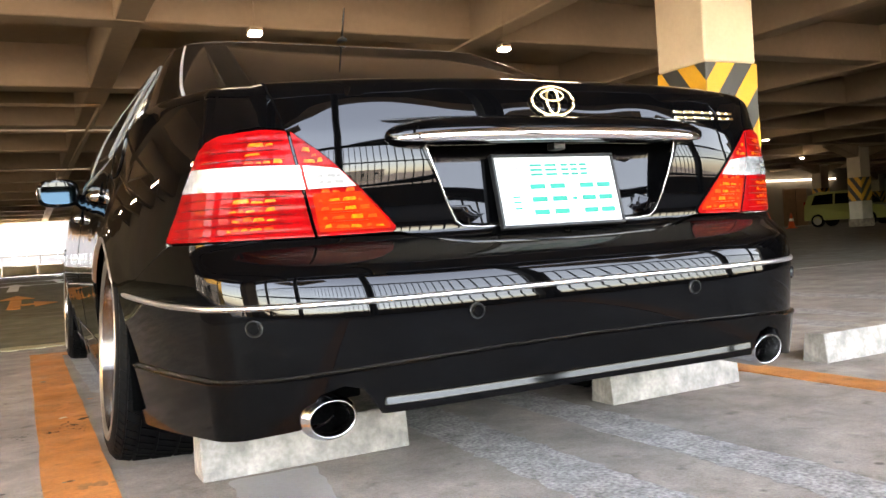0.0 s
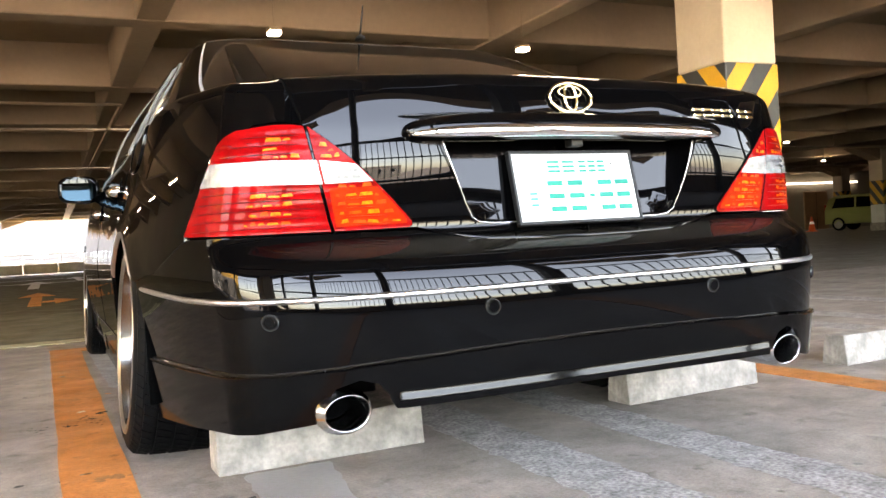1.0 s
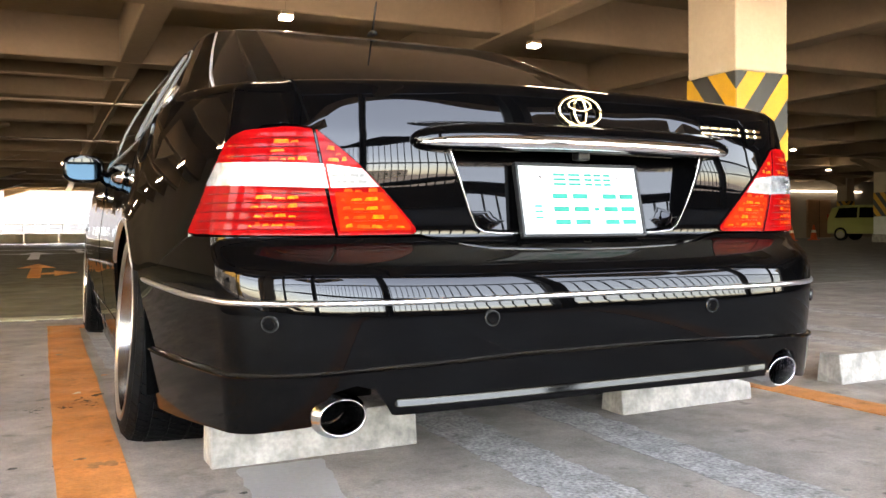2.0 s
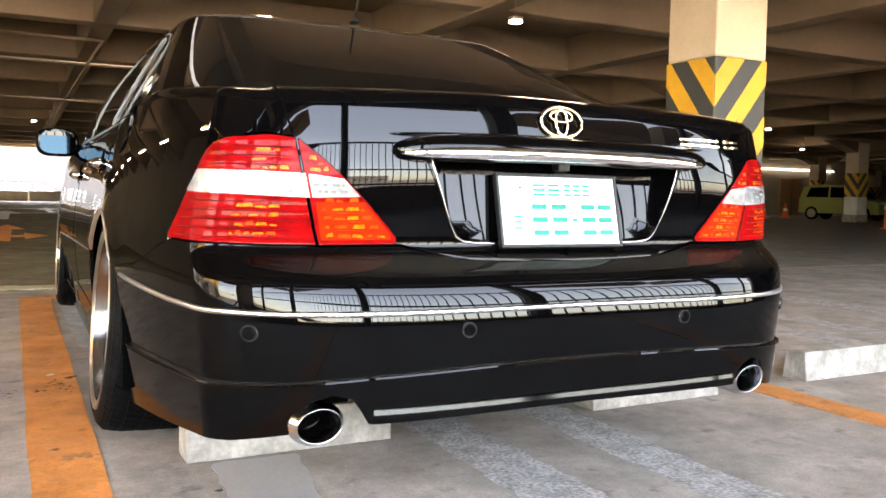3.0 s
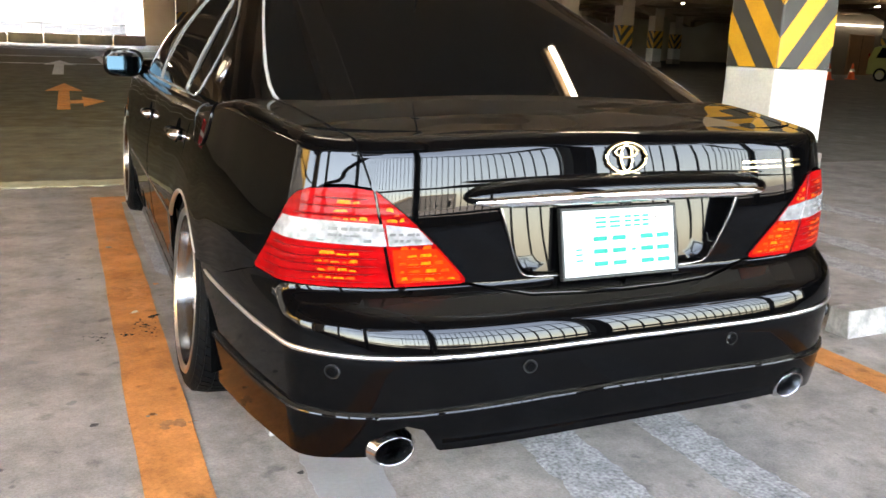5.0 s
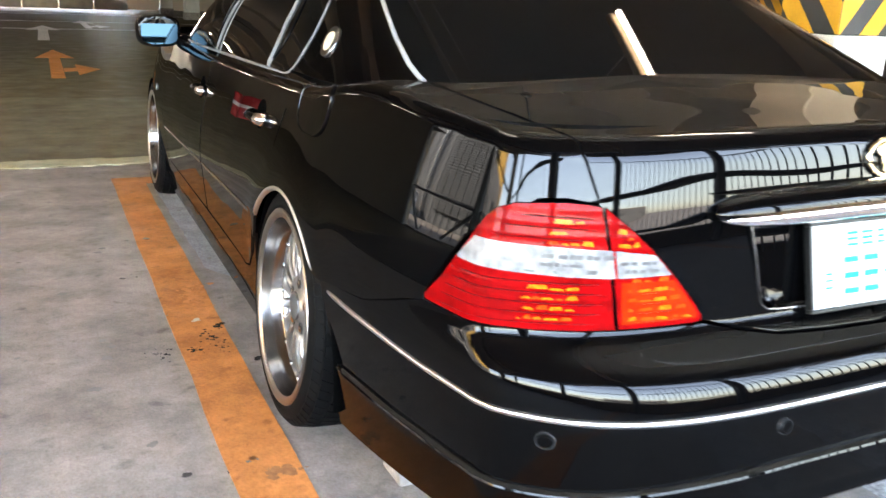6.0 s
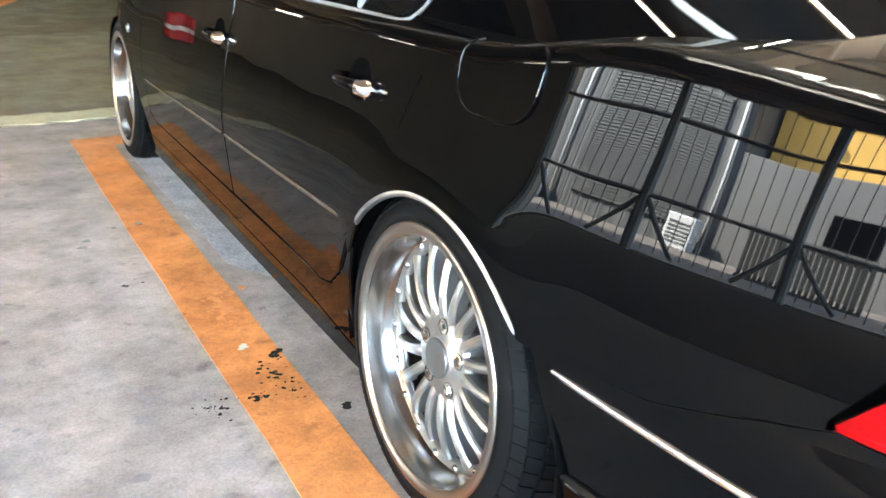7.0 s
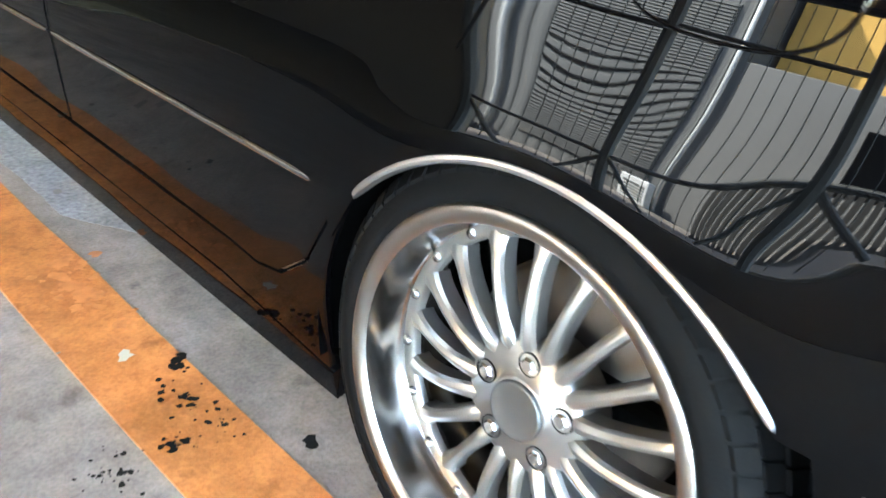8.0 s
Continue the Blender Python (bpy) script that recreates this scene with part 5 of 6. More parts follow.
# Round badge on each rear pillar.
for side in (-1, 1):
    hb = cab_h(1.015)
    sb = cab_s_of_y(1.046, hb, side)
    ring = []
    for t in np.linspace(0, 2 * math.pi, 28, endpoint=False):
        hh = hb + 0.036 / (ROOF_Z1 - ROOF_Z0) * math.sin(t)
        ring.append((cab_s_of_y(1.046 + 0.040 * math.cos(t) + 0.012 * math.sin(t), hh, side), hh))
    pb = panel("pillar_badge", ring, "steel", car, "round chrome pillar badge", surf=cabin, step=(0.004, 0.04), lift=0.006, rim=0.006)
    inner = [(sb + (a - sb) * 0.62, hb + (b - hb) * 0.62) for a, b in ring]
    panel("badge_disc", inner, "pillar", pb, surf=cabin, step=(0.004, 0.04), lift=0.0075, rim=0.002)

# Window brightwork.
def cab_line(name, pts, width, height, material, label=""):
    return strip(name, pts, width, height, material, car, label, surf=cabin, step=0.02)


for side in (-1, 1):
    def C(y, z):
        return (cab_s_of_y(y, cab_h(z), side), cab_h(z))
    cab_line("belt_trim", [C(3.05, 0.915), C(2.5, 0.915), C(2.0, 0.915), C(1.6, 0.916), C(1.30, 0.917)], 0.010, 0.004, "satin", "bright window sill trim")
    cab_line("window_trim", [C(1.30, 0.917), C(1.255, 0.922), C(1.225, 0.942), C(1.204, 0.985), C(1.196, 1.05), C(1.222, 1.115), C(1.30, 1.18), C(1.42, 1.232), C(1.6, 1.266), C(2.0, 1.285), C(2.35, 1.285)], 0.0065, 0.0045, "satin", "bright rear window trim")
    cab_line("window_divider", [C(1.475, 0.92), C(1.49, 1.05), C(1.505, 1.15), C(1.515, 1.235)], 0.019, 0.012, "satin", "bright window divider")
    cab_line("pillar_trim", [C(2.18, 0.92), C(2.12, 1.10), C(2.06, 1.27)], 0.009, 0.006, "satin", "bright door pillar trim")
    cab_line("pillar_trim", [C(2.25, 0.92), C(2.19, 1.10), C(2.13, 1.27)], 0.009, 0.006, "satin", "bright door pillar trim")
    cab_line("window_visor", [C(1.56, 1.236), C(1.75, 1.262), C(2.0, 1.268), C(2.35, 1.266)], 0.034, 0.014, "glass", "smoked window visor")
    cab_line("rear_window_trim", [(cab_s_of_x(side * (f + 0.005)), cab_h(z)) for f, z in RW_EDGE], 0.011, 0.005, "window_bright", "bright rear window trim")
cab_line("roof_trim", [(cab_s_of_x(f), cab_h(1.287)) for f in (-0.93, -0.8, -0.6, 0, 0.6, 0.8, 0.93)], 0.009, 0.004, "satin", "bright edge over the rear window")

# Short roof aerial.
v, f = lathe([(0.0, 0.0), (0.0, 0.022), (0.010, 0.018), (0.016, 0.008), (0.016, 0.0)], "z", 20)
mesh_object("aerial_base", [(a * 0.8, b * 1.5 + 1.36, c + 1.334) for a, b, c in v], f, "black_plastic", car, smooth=True)
v, f = tube([(0, 1.365, 1.34), (0, 1.34, 1.39), (0, 1.315, 1.447)], [0.0045, 0.0038, 0.0030], 8)
mesh_object("aerial_rod", v, f, "black_plastic", car, "short black roof aerial", smooth=True)

# ---------------------------------------------------------------- the drive lane and the far end
M["lane"] = floor_mat("brown-green drive lane coating", (0.105, 0.086, 0.046), 0.3, 0.6, 0.3)
lane = part("drive_lane", box_bm(X0, 4.85, 0.0, 6.0, 54.0, 0.004), "lane")
M["lane_grey"] = floor_mat("grey-brown worn lane concrete", (0.185, 0.162, 0.135), 0.4, 0.6, 0.3)
far_lane = part("far_lane", box_bm(6.0, 4.85, 0.0, 62.0, 54.0, 0.004), "lane_grey")
structure(far_lane, "worn grey-brown lane floor", "road")
structure(lane, "worn brown-green coated drive lane", "road")


# Unseen dark floor strip, added to darken the reflections in the car's side.
M["asphalt"] = floor_mat("dark side floor", (0.050, 0.046, 0.040), 0.3, 0.7, 0.3)
side = part("added_dark_floor", box_bm(X0, -3.4, 0.0, -3.2, 4.84, 0.004), "asphalt")
structure(side, "dark floor strip added beside the stalls", "road")


M["lane_worn"] = floor_mat("worn olive-grey lane coating", (0.150, 0.132, 0.085), 0.4, 0.6, 0.3)
M["lane_glow"] = floor_mat("lane coating with light painted in", (0.42, 0.39, 0.26), 0.4, 0.6, 0.2)
marking("lane_worn_patch", [(-4.5, 5.0), (1.6, 5.0), (1.4, 8.6), (-4.2, 8.9)], "lane_worn", "worn olive-grey stretch of the lane", 0.0055, 0.12, 0.09)
# This pale strip paints a band of light onto the lane's edge.
marking("lane_pale_strip", [(-2.6, 4.86), (0.6, 4.86), (0.5, 5.10), (-2.5, 5.12)], "lane_glow", "painted strip of light along the lane's edge", 0.007, 0.05, 0.025)


def flat_shape(name, pts, material, label, z=0.008):
    n = len(pts)
    verts = [(x, y, z) for x, y in pts] + [(x, y, 0.0) for x, y in pts]
    faces = [tuple(range(n))] + [(i, i + n, (i + 1) % n + n, (i + 1) % n) for i in range(n)]
    return tagged(mesh_object(name, verts, faces, material), label, "road marking", kind="structure")


def arrow(name, x, y, scale, material, label, branch=True):
    """A straight arrow with a right-turn branch."""
    def P(pts):
        return [(x + u * scale, y + v * scale) for u, v in pts]
    flat_shape(name + "_1", P([(-0.08, 0), (0.08, 0), (0.08, 3.4), (0.28, 3.3), (0.0, 5.3), (-0.28, 3.3), (-0.08, 3.4)]), material, label)
    if branch:
        flat_shape(name + "_2", P([(0.085, 0.9), (0.25, 1.0), (0.25, 0.4), (0.55, 1.3), (0.25, 2.1), (0.25, 1.5), (0.085, 1.4)]), material, label)


M["arrow_paint"] = floor_mat("worn orange arrow paint", (0.72, 0.27, 0.07), 0.3, 0.6, 0.3)
arrow("arrow_1", -1.29, 10.9, 1.05, "arrow_paint", "worn orange turn arrow on the lane")
arrow("arrow_2", 0.6, 11.6, 0.9, "arrow_paint", "worn orange turn arrow on the lane", False)
arrow("arrow_3", -1.42, 19.6, 1.5, "white_line", "white arrow on the lane", False)
arrow("arrow_4", -0.2, 26.0, 1.2, "white_line", "white arrow on the lane")
for i, y in enumerate((25.2, 31.0, 40.0)):
    flat_shape(f"lane_line_{i + 1}", [(X0 + 1, y), (14, y), (14, y + 0.22), (X0 + 1, y + 0.22)], "white_line", "white line across the lane")
for i, (x, y) in enumerate(((8.0, 4.2), (10.4, 4.2), (12.8, 4.2), (15.2, 4.2))):
    flat_shape(f"stall_line_{i + 1}", [(x, -3.38), (x + 0.14, -3.38), (x + 0.14, y), (x, y)], "orange", "worn orange painted stall line", 0.004)
for i, x in enumerate((3.86, 6.2)):
    flat_shape(f"old_stall_line_{i + 1}", [(x, -3.38), (x + 0.2, -3.38), (x + 0.2, 3.2), (x, 3.2)], "scraped", "rough scraped-off remains of a white line", 0.004)

# White railing at the far exit.
M["kerb_dark"] = mat("blue-grey concrete kerb", (0.30, 0.31, 0.325), 0.7, var=0.2, scale=3)


def exit_rail():
    root = mesh_object("exit_railing", *tube([(-5.6, 52.0, 1.12), (3.0, 52.0, 1.12)], 0.04), "steel_frame")
    tagged(root, "slim steel railing across the bright exit", "railing")
    for i in range(9):
        x = -5.5 + i * 1.04
        mesh_object("post", *tube([(x, 52.0, 0.0), (x, 52.0, 1.12)], 0.035, 6), "steel_frame", root)
    for z in (0.35, 0.6, 0.86):
        mesh_object("steel_frame", *tube([(-5.6, 52.0, z), (3.0, 52.0, z)], 0.022, 6), "steel_frame", root)
    return root


exit_rail()
for i in range(6):
    k = part("exit_kerb", box_bm(X0 + 0.3 + i * 1.8, 51.2, 0.004, X0 + 2.04 + i * 1.8, 51.5, 0.58, 0.04), "kerb_dark")
    tagged(k, "blue-grey concrete kerb block before the exit railing", "kerb block", "exit kerb blocks")


# ---------------------------------------------------------------- ceiling lights and pipes
def tube_light(x, y, z, along, half=0.70, label="slim fluorescent batten light under the ceiling"):
    """A batten with its bare tube, hung on two rods."""
    root = part("batten_light", box_bm(-half - 0.02, -0.04, 0.035, half + 0.02, 0.04, 0.09, 0.01), "ceiling")
    v, f = lathe([(-half, 0.0), (-half, 0.018), (half, 0.018), (half, 0.0)], "x", 12)
    mesh_object("tube", v, f, "lamp", root, "glowing fluorescent tube")
    for u in (-half * 0.6, half * 0.6):
        mesh_object("rod", *tube([(u, 0, 0.09), (u, 0, SLAB - z)], 0.006, 6), "ceiling", root)
    root.matrix_world = pose(x, y, z, 0, 0, 90 if along == "y" else 0)
    return tagged(root, label, "light", "batten lights")


tube_light(1.64, 1.72, 2.80, "y")
tube_light(-0.88, 1.38, 2.80, "y", 0.52)


for y in (6.4, 10.6, 14.8, 19.0, 23.2, 27.4, 31.6):
    tube_light(-5.4, y, 2.80, "y", 0.62)


def square_light(x, y, z):
    """A small square lamp with a bright cover, on a short stem."""
    root = part("square_light", box_bm(-0.065, -0.065, 0.02, 0.065, 0.065, 0.06, 0.012), "ceiling")
    part("cover", box_bm(-0.058, -0.058, -0.012, 0.058, 0.058, 0.02, 0.008), "lamp", root, "glowing square cover")
    mesh_object("stem", *tube([(0, 0, 0.08), (0, 0, SLAB - z)], 0.005, 8), "ceiling", root)
    root.location = (x, y, z)
    return tagged(root, "small square lamp on a stem under the ceiling", "light", "square lamps")


for x, y, z in ((1.05, 6.57, 2.70), (3.97, 6.70, 2.70), (19.0, 16.6, 2.90), (-0.60, 28.6, 2.87), (22.8, 28.2, 2.90), (36.9, 28.9, 2.90), (10.5, 15.0, 2.85), (27.5, 22.5, 2.90)):
    square_light(x, y, z)

for a, b, r in (((-7.9, 12.75, 3.04), (0.10, 12.75, 3.04), 0.025), ((0.10, 12.76, 3.04), (-0.05, 33.0, 3.02), 0.025),
                ((-7.9, 15.6, 3.04), (3.9, 15.6, 3.04), 0.032), ((-7.9, 22.4, 3.0), (3.9, 22.4, 3.0), 0.032)):
    p = mesh_object("ceiling_pipe", *tube([a, b], r), "ceiling", smooth=True)
    tagged(p, "thin tan pipe run under the ceiling beams", "pipe", "ceiling pipes", kind="structure")

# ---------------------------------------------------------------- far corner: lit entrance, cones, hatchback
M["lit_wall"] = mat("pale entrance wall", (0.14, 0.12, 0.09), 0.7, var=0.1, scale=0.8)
ent = part("entrance_wall", box_bm(33.5, 31.6, 0.004, 42.0, 31.9, SLAB, 0.01), "lit_wall")
structure(ent, "pale wall of the lit stair entrance", "wall")
M["door_metal"] = mat("brown metal door", (0.16, 0.09, 0.045), 0.4, var=0.15, scale=4)
dr = part("entrance_door", box_bm(36.6, 31.50, 0.004, 38.4, 31.6, 2.1, 0.02), "door_metal")
structure(dr, "brown metal double door of the stair entrance", "door")
part("door_leaf_gap", box_bm(37.49, 31.49, 0.02, 37.51, 31.50, 2.08), "black_plastic", dr)
M["lamp_dim"] = lamp_mat("dim fluorescent strip", (1.0, 0.92, 0.80), 0.14)
for x in (34.8, 37.2, 39.6):
    b = part("wall_light", box_bm(x - 1.15, 31.40, 2.52, x + 1.15, 31.58, 2.60, 0.01), "lamp_dim")
    tagged(b, "bright fluorescent strip over the entrance", "light", "entrance lights")

M["cone"] = mat("orange-red cone plastic", (0.70, 0.10, 0.02), 0.5, var=0.1, scale=8)
M["cone_band"] = mat("white reflective band", (0.8, 0.8, 0.8), 0.4)


def cone(x, y):
    v, f = lathe([(0.03, 0.19), (0.05, 0.16), (0.68, 0.03), (0.70, 0.02), (0.70, 0.0)], "z", 20)
    root = mesh_object("traffic_cone", v, f, "cone", smooth=True)
    part("base", box_bm(-0.19, -0.19, 0.0, 0.19, 0.19, 0.032, 0.01), "cone", root)
    v, f = lathe([(0.34, 0.104), (0.46, 0.078)], "z", 20)
    mesh_object("band", [(a * 1.03, b * 1.03, c) for a, b, c in v], f, "cone_band", root, smooth=True)
    root.location = (x, y, 0.004)
    return tagged(root, "orange traffic cone with a white band", "traffic cone", "traffic cones")


cone(30.6, 25.9)
cone(28.2, 25.0)


def red_post(x, y):
    v, f = lathe([(0.0, 0.12), (0.03, 0.12), (0.05, 0.04), (0.78, 0.04), (0.80, 0.03), (0.80, 0.0)], "z", 16)
    root = mesh_object("marker_post", v, f, "cone", smooth=True)
    v, f = lathe([(0.55, 0.0415), (0.66, 0.0415)], "z", 16)
    mesh_object("band", v, f, "cone_band", root, smooth=True)
    root.location = (x, y, 0.004)
    return tagged(root, "slim red-orange marker post with a white band", "marker post", "marker posts")


red_post(21.2, 14.2)
red_post(29.4, 26.3)
red_post(29.9, 26.6)


M["drum_red"] = mat("red plastic", (0.42, 0.012, 0.014), 0.5, var=0.1, scale=8)


def drum(x, y):
    v, f = lathe([(0.0, 0.0), (0.0, 0.30), (0.06, 0.31), (0.10, 0.28), (0.78, 0.26), (0.86, 0.22), (0.88, 0.12), (0.88, 0.0)], "z", 28)
    root = mesh_object("safety_drum", v, f, "drum_red", smooth=True)
    v, f = lathe([(0.36, 0.278), (0.50, 0.274)], "z", 28)
    mesh_object("band", v, f, "cone_band", root, smooth=True)
    root.location, root.scale = (x, y, 0.004), (0.62, 0.62, 0.8)
    return tagged(root, "red plastic safety drum with a white band", "drum", "safety drums")


drum(-4.3, 16.3)
drum(-4.8, 17.0)

M["lime"] = mat("yellow-green car paint", (0.15, 0.16, 0.035), 0.35, coat=0.6, var=0.03, scale=3)


def hatchback():
    """A small boxy hatchback; its nose points to -y of its own axes."""
    root = new("hatchback")
    prof = [(-1.72, 0.28), (-1.74, 0.55), (-1.66, 0.78), (-1.05, 0.92), (-0.55, 1.42), (-0.3, 1.52), (1.1, 1.53), (1.55, 1.40), (1.70, 0.95), (1.72, 0.30)]
    verts, faces = [], []
    xs = (-0.74, -0.70, 0.70, 0.74)
    for x in xs:
        for y, z in prof:
            tuck = 0.10 * max(0, (z - 0.9) / 0.6)
            k = 0.0 if abs(x) < 0.72 else -0.03
            verts.append((math.copysign(abs(x) - tuck, x), y * (1 + k * 0.3), 0.85 + (z - 0.85) * (1 + k)))
    n = len(prof)
    for c in range(3):
        for i in range(n):
            j = (i + 1) % n
            faces.append((c * n + i, c * n + j, (c + 1) * n + j, (c + 1) * n + i))
    faces += [tuple(range(n))[::-1], tuple(range(3 * n, 4 * n))]
    mesh_object("body", verts, faces, "lime", root)
    for sx in (-1, 1):
        for nm, ys in (("rear_side_window", ((0.42, 0.98), (1.38, 0.98), (1.22, 1.40), (0.42, 1.43))), ("front_side_window", ((-0.85, 0.96), (0.34, 0.98), (0.34, 1.43), (-0.42, 1.40)))):
            vv = [(sx * (0.747 - 0.10 * max(0, (z - 0.9) / 0.6)), y, z) for y, z in ys]
            mesh_object(nm, vv, [(0, 1, 2, 3)], "glass", root)
        for y in (-1.08, 1.12):
            v, f = lathe([(-0.09, 0.0), (-0.09, 0.27), (-0.07, 0.29), (0.07, 0.29), (0.09, 0.27), (0.085, 0.19)], "x", 28)
            w = mesh_object("wheel", [(sx * (0.66 + a), b + y, c + 0.29) for a, b, c in v], f, "rubber", root, smooth=True)
            v, f = lathe([(0.082, 0.19), (0.075, 0.17), (0.085, 0.05), (0.085, 0.0)], "x", 24)
            mesh_object("hubcap", [(sx * (0.66 + a), b + y, c + 0.29) for a, b, c in v], f, "alloy", w, smooth=True)
        part("headlight", box_bm(sx * 0.55 - 0.13, -1.74, 0.70, sx * 0.55 + 0.13, -1.62, 0.84, 0.03), "clear", root)
        part("tail_light", box_bm(sx * 0.64 - 0.07, 1.64, 0.85, sx * 0.64 + 0.07, 1.73, 1.15, 0.02), "red", root)
    part("windscreen", box_bm(-0.62, -0.02, -0.33, 0.62, 0.0, 0.33, 0.01), "glass", root).matrix_basis = pose(0, -0.815, 1.17, -45)
    part("number_plate", box_bm(-0.165, -1.765, 0.42, 0.165, -1.75, 0.58, 0.004), "plate", root)
    root.location = (30.9, 23.0, 0.004)
    root.rotation_euler = (0, 0, radians(14))
    return tagged(root, "small yellow-green hatchback parked by a pillar", "car")


hatchback()

# ---------------------------------------------------------------- dirt on the floor
def spatter(name, cx, cy, count, spread, size, material, label, seed, z=0.0065):
    """Small irregular spots lying on the floor paint, in one sheet."""
    rnd = random.Random(seed)
    verts, faces = [], []
    for layer in range(count):
        x, y = cx + rnd.gauss(0, spread[0]), cy + rnd.gauss(0, spread[1])
        r = size * rnd.choice((0.25, 0.35, 0.4, 0.6, 0.8, 1.0))
        n = rnd.randint(7, 11)
        k = len(verts)
        for i in range(n):
            a = 2 * math.pi * i / n
            q = r * rnd.uniform(0.55, 1.2)
            verts.append((x + q * math.cos(a) * rnd.uniform(0.8, 1.2), y + q * math.sin(a), z + 0.00004 * layer))
        faces.append(tuple(range(k, k + n)))
    ob = mesh_object(name, verts, faces, material)
    return tagged(ob, label, "stain", kind="stuff")


spatter("black_spatter", -0.948, 1.752, 9, (0.010, 0.012), 0.012, "stain", "black paint blot on the orange line", 12)
spatter("black_spatter", -0.985, 1.675, 20, (0.022, 0.035), 0.008, "stain", "black paint spatter on the orange line", 3)
spatter("black_spatter", -0.975, 1.575, 18, (0.028, 0.030), 0.007, "stain", "black paint spatter on the orange line", 6)
spatter("black_spatter", -1.060, 1.575, 14, (0.014, 0.014), 0.009, "stain", "black paint spatter on the line's edge", 9)
spatter("black_spatter", -1.158, 1.575, 34, (0.024, 0.024), 0.0065, "stain", "black paint spatter beside the orange line", 8)
spatter("rubber_smudge", -0.981, 0.758, 26, (0.016, 0.012), 0.017, "smudge", "grey rubber smudge on the orange line", 31, 0.0052)
spatter("rubber_smudge", -1.010, 0.775, 9, (0.016, 0.005), 0.007, "smudge", "tail of the rubber smudge on the orange line", 32, 0.0054)
spatter("rubber_smudge", -0.955, 0.752, 8, (0.014, 0.006), 0.007, "smudge", "faint streak beside the smudge on the orange line", 33, 0.0054)
spatter("rubber_smudge", -0.985, 2.12, 44, (0.032, 0.07), 0.020, "faint_smudge", "faint grey scuff on the orange line", 34, 0.0052)
spatter("oil_spots", -1.193, 0.824, 3, (0.003, 0.004), 0.013, "stain_grey", "dark oil spot on the concrete", 35, 0.003)
spatter("oil_spots", -1.087, 0.795, 5, (0.010, 0.003), 0.010, "stain_grey", "dark oil streak beside the orange line", 36, 0.003)
spatter("oil_spots", -1.215, 2.41, 5, (0.03, 0.012), 0.010, "stain_grey", "small dark spots on the concrete", 37, 0.003)
spatter("oil_spots", -1.25, 1.005, 5, (0.008, 0.008), 0.012, "grey_spot", "faint grey spot on the concrete", 38, 0.003)
spatter("oil_spots", -0.705, 0.35, 3, (0.006, 0.004), 0.010, "stain_grey", "dark oil spot behind the car", 39, 0.003)
spatter("oil_spots", -0.887, 1.437, 1, (0.0, 0.0), 0.017, "stain", "dark oil spot beside the car", 5)
spatter("oil_spots", -1.5, 1.8, 40, (0.30, 0.8), 0.019, "grey_spot", "small dark spots on the concrete", 21)
spatter("oil_spots", -1.4, 3.2, 16, (0.25, 0.6), 0.020, "grey_spot", "small dark spots on the concrete", 22)
spatter("oil_spots", 0.9, -0.2, 18, (0.6, 0.5), 0.014, "grey_spot", "small dark spots on the concrete", 23)
spatter("pale_chip", -1.015, 1.84, 1, (0.0, 0.0), 0.030, "plate", "pale paint chip on the orange line", 4)

# ---------------------------------------------------------------- outside
M["amber_wall"] = mat("ochre rendered wall", (0.62, 0.36, 0.07), 0.7, var=0.1, scale=0.7)
M["tiled"] = mat("pinkish tiled facade", (0.062, 0.054, 0.050), 0.7, var=0.2, scale=0.8)
M["pale_wall"] = mat("pale tiled facade", (0.14, 0.135, 0.127), 0.7, var=0.1, scale=0.5)


def house(name, x0, y0, x1, y1, h, material, label, rows, cols, face, pane="glass"):
    """A neighbouring building with storeys of windows on one face."""
    root = new(name)
    part("wall", box_bm(x0, y0, 0.0, x1, y1, h, 0.03), material, root)
    part("roof", box_bm(x0 - 0.15, y0 - 0.15, h, x1 + 0.15, y1 + 0.15, h + 0.25, 0.03), "wall", root)
    for r in range(rows):
        z = 1.0 + r * (h - 1.0) / rows
        for c in range(cols):
            if face in "ns":
                u = x0 + (x1 - x0) * (c + 0.5) / cols
                y = y1 if face == "n" else y0
                w = part("window", box_bm(u - 0.6, y - 0.06, z, u + 0.6, y + 0.06, z + 1.2, 0.01), "rail", root)
                part("pane", box_bm(u - 0.54, y - 0.07, z + 0.06, u + 0.54, y + 0.07, z + 1.14), pane, w)
            else:
                u = y0 + (y1 - y0) * (c + 0.5) / cols
                x = x1 if face == "e" else x0
                w = part("window", box_bm(x - 0.06, u - 0.6, z, x + 0.06, u + 0.6, z + 1.2, 0.01), "rail", root)
                part("pane", box_bm(x - 0.07, u - 0.54, z + 0.06, x + 0.07, u + 0.54, z + 1.14), pane, w)
    return tagged(root, label, "building")


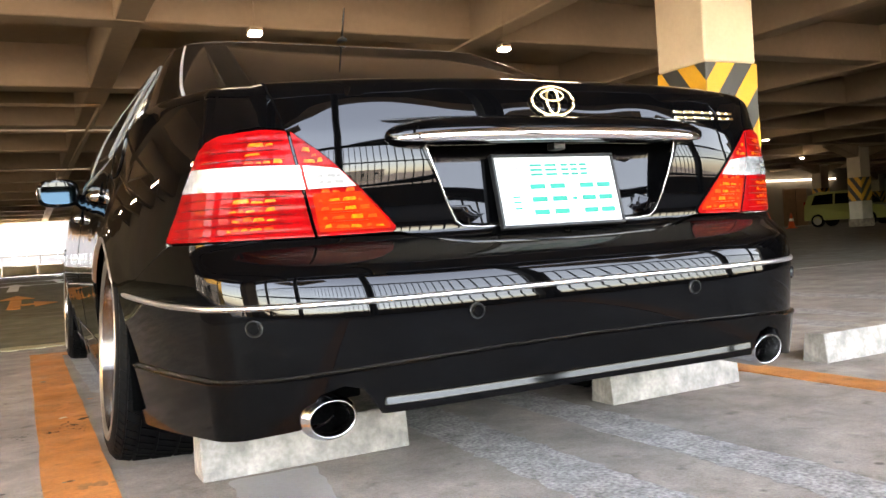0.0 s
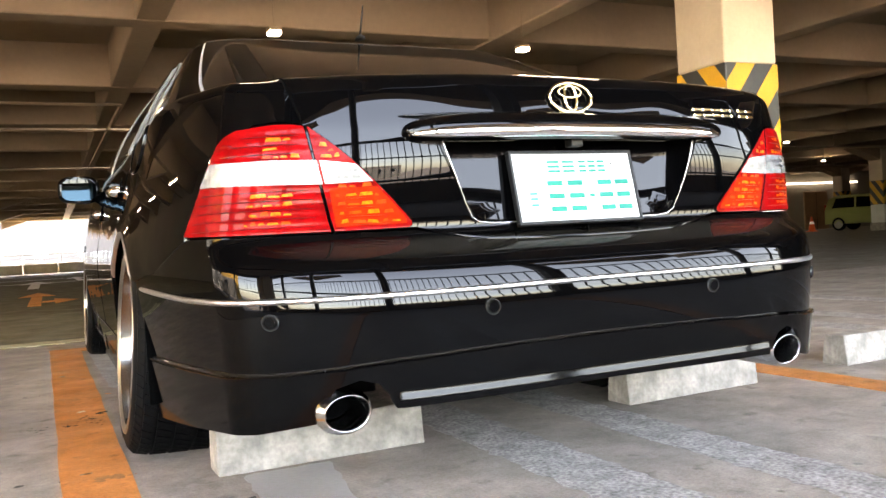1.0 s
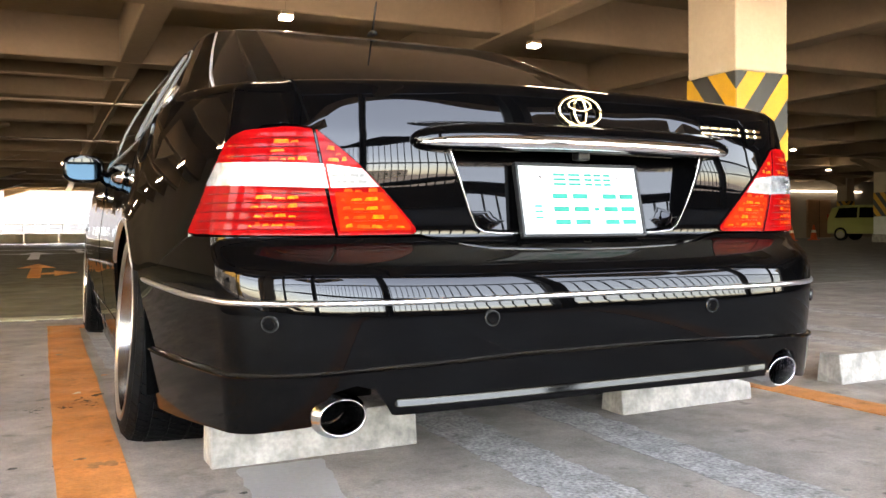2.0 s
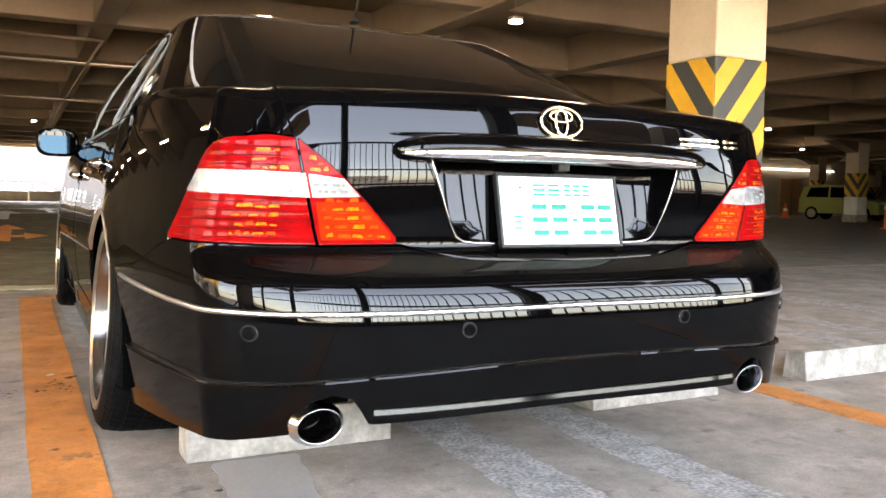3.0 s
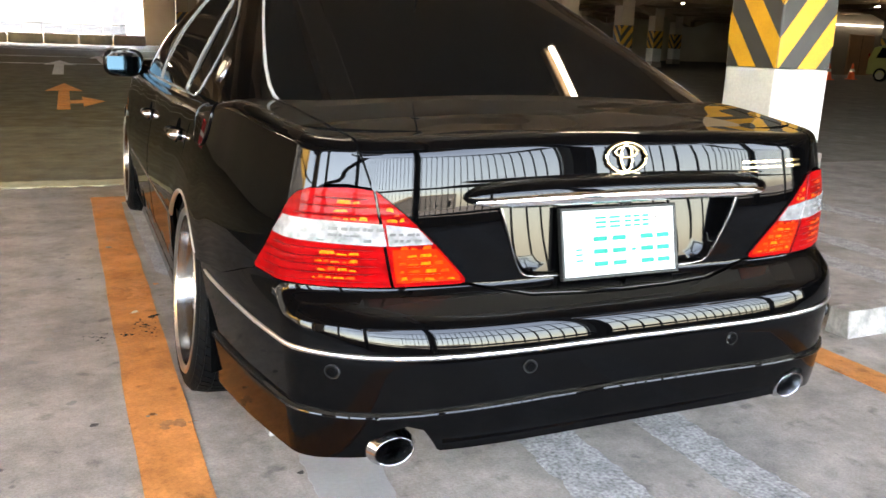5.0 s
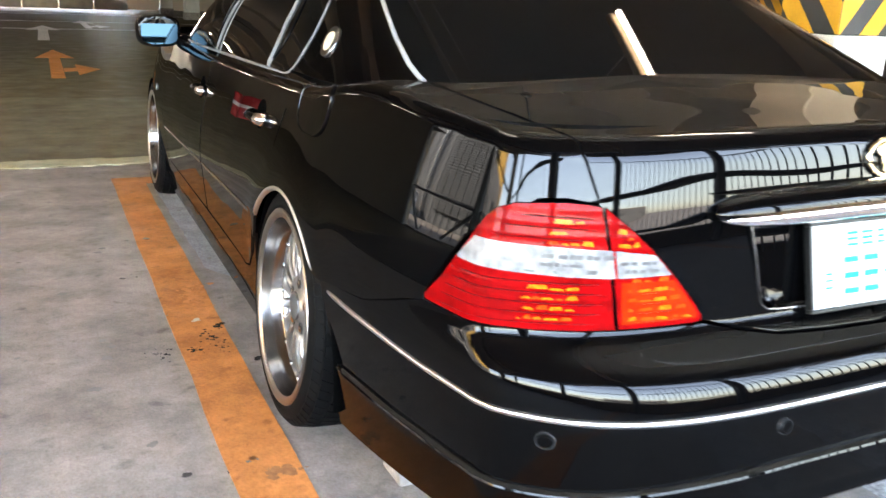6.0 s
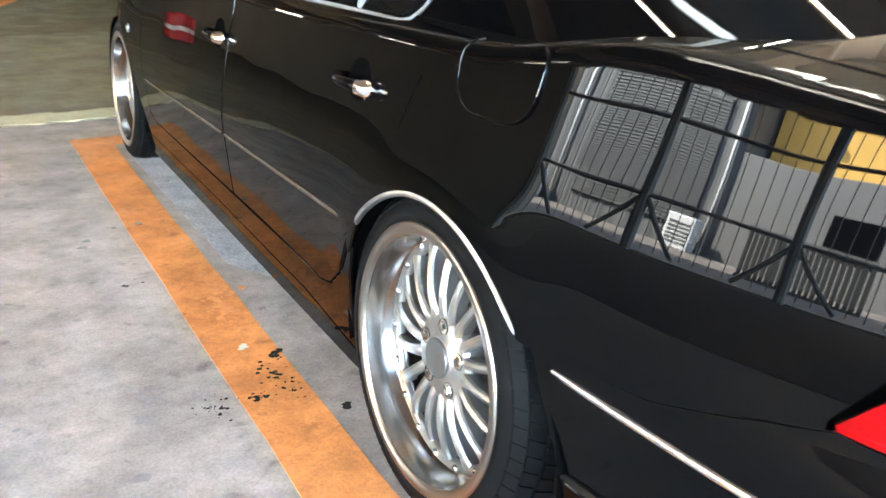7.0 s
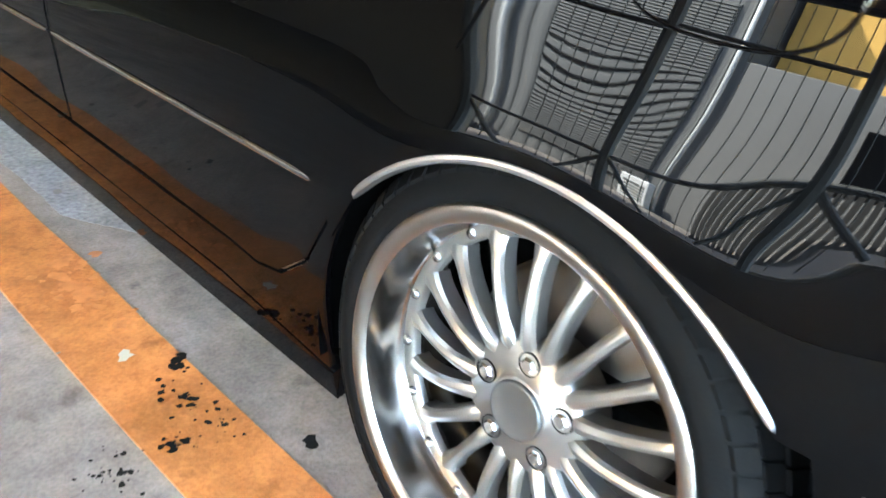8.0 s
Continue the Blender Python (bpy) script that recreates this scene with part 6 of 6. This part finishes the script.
def corrugated():
    """A pale shed wall of shallow ribs beside the open bay, with a ribbed shutter."""
    root = new("shed")
    n = 160
    verts, faces = [], []
    for i in range(n + 1):
        y = 6.2 + 17.8 * i / n
        x = -14.5 + (0.012 if (i // 2) % 2 else -0.012)
        verts += [(x, y, -0.5), (x, y, 6.5)]
    for i in range(n):
        faces.append((2 * i, 2 * i + 2, 2 * i + 3, 2 * i + 1))
    mesh_object("siding", verts, faces, "siding", root)
    part("core", box_bm(-22, 6.2, 0, -14.6, 24.0, 6.45), "pale_wall", root)
    part("roof", box_bm(-22.2, 6.2, 6.5, -14.2, 24.2, 6.7, 0.03), "wall", root)
    sh = part("shutter", box_bm(-14.49, 6.9, 0.6, -14.44, 11.6, 4.4), "steel_frame", root, "ribbed grey shutter")
    for k in range(46):
        part("slat", box_bm(-14.44, 6.92, 0.62 + k * 0.082, -14.39, 11.58, 0.672 + k * 0.082, 0.006), "siding", sh)
    part("annex", box_bm(-16.0, -1.0, -0.4, -14.52, 6.18, 3.2, 0.03), "pale_wall", root, "low pale annex of the shed")
    part("annex_window", box_bm(-14.54, 1.6, 1.0, -14.48, 3.0, 2.3, 0.02), "glass", root, "dark annex window")
    for y in (6.4, 12.6):
        v, f = tube([(-14.38, y, 0.0), (-14.38, y, 6.4)], 0.07, 8)
        mesh_object("downpipe", v, f, "rail", root, smooth=True)
    return tagged(root, "pale ribbed metal shed beside the garage", "building")


def cooling_unit(y):
    u = part("cooling_unit", box_bm(-14.1, y, 0.0, -13.6, y + 0.9, 0.85, 0.03), "rail")
    for k in range(6):
        part("slat", box_bm(-13.599, y + 0.1, 0.14 + k * 0.1, -13.585, y + 0.8, 0.19 + k * 0.1), "steel_frame", u)
    return tagged(u, "white outdoor cooling unit with dark slats beside the shed", "cooling unit", "cooling units")


def slat_gate(y0, y1):
    root = part("slat_gate", box_bm(-11.05, y0, 0.0, -11.0, y1, 0.08, 0.01), "steel_frame")
    n = int((y1 - y0) / 0.13)
    for k in range(n):
        y = y0 + (y1 - y0) * k / n
        part("slat", box_bm(-11.05, y, 0.08, -11.0, y + 0.09, 1.05), "hazard_dark", root)
    part("top_rail", box_bm(-11.06, y0, 1.05, -10.99, y1, 1.13, 0.01), "steel_frame", root)
    return tagged(root, "dark slatted metal gate outside the bay", "gate")


cooling_unit(6.4)
cooling_unit(12.8)
slat_gate(1.2, 4.0)
corrugated()
house("ochre_building", -26.0, -2.4, -16.2, 6.0, 9.0, "amber_wall", "ochre rendered building next to the shed", 0, 0, "e")
house("low_building", -14.0, -70.0, 16.0, -62.0, 4.0, "pale_wall", "low pale building across the street", 1, 7, "n")
house("exit_building", -22.0, 84.0, 4.0, 94.0, 12.0, "tiled", "pale building beyond the garage exit", 3, 7, "s", "siding")
house("exit_annex", 6.0, 80.0, 26.0, 92.0, 9.0, "siding", "grey building beyond the garage exit", 2, 5, "s")
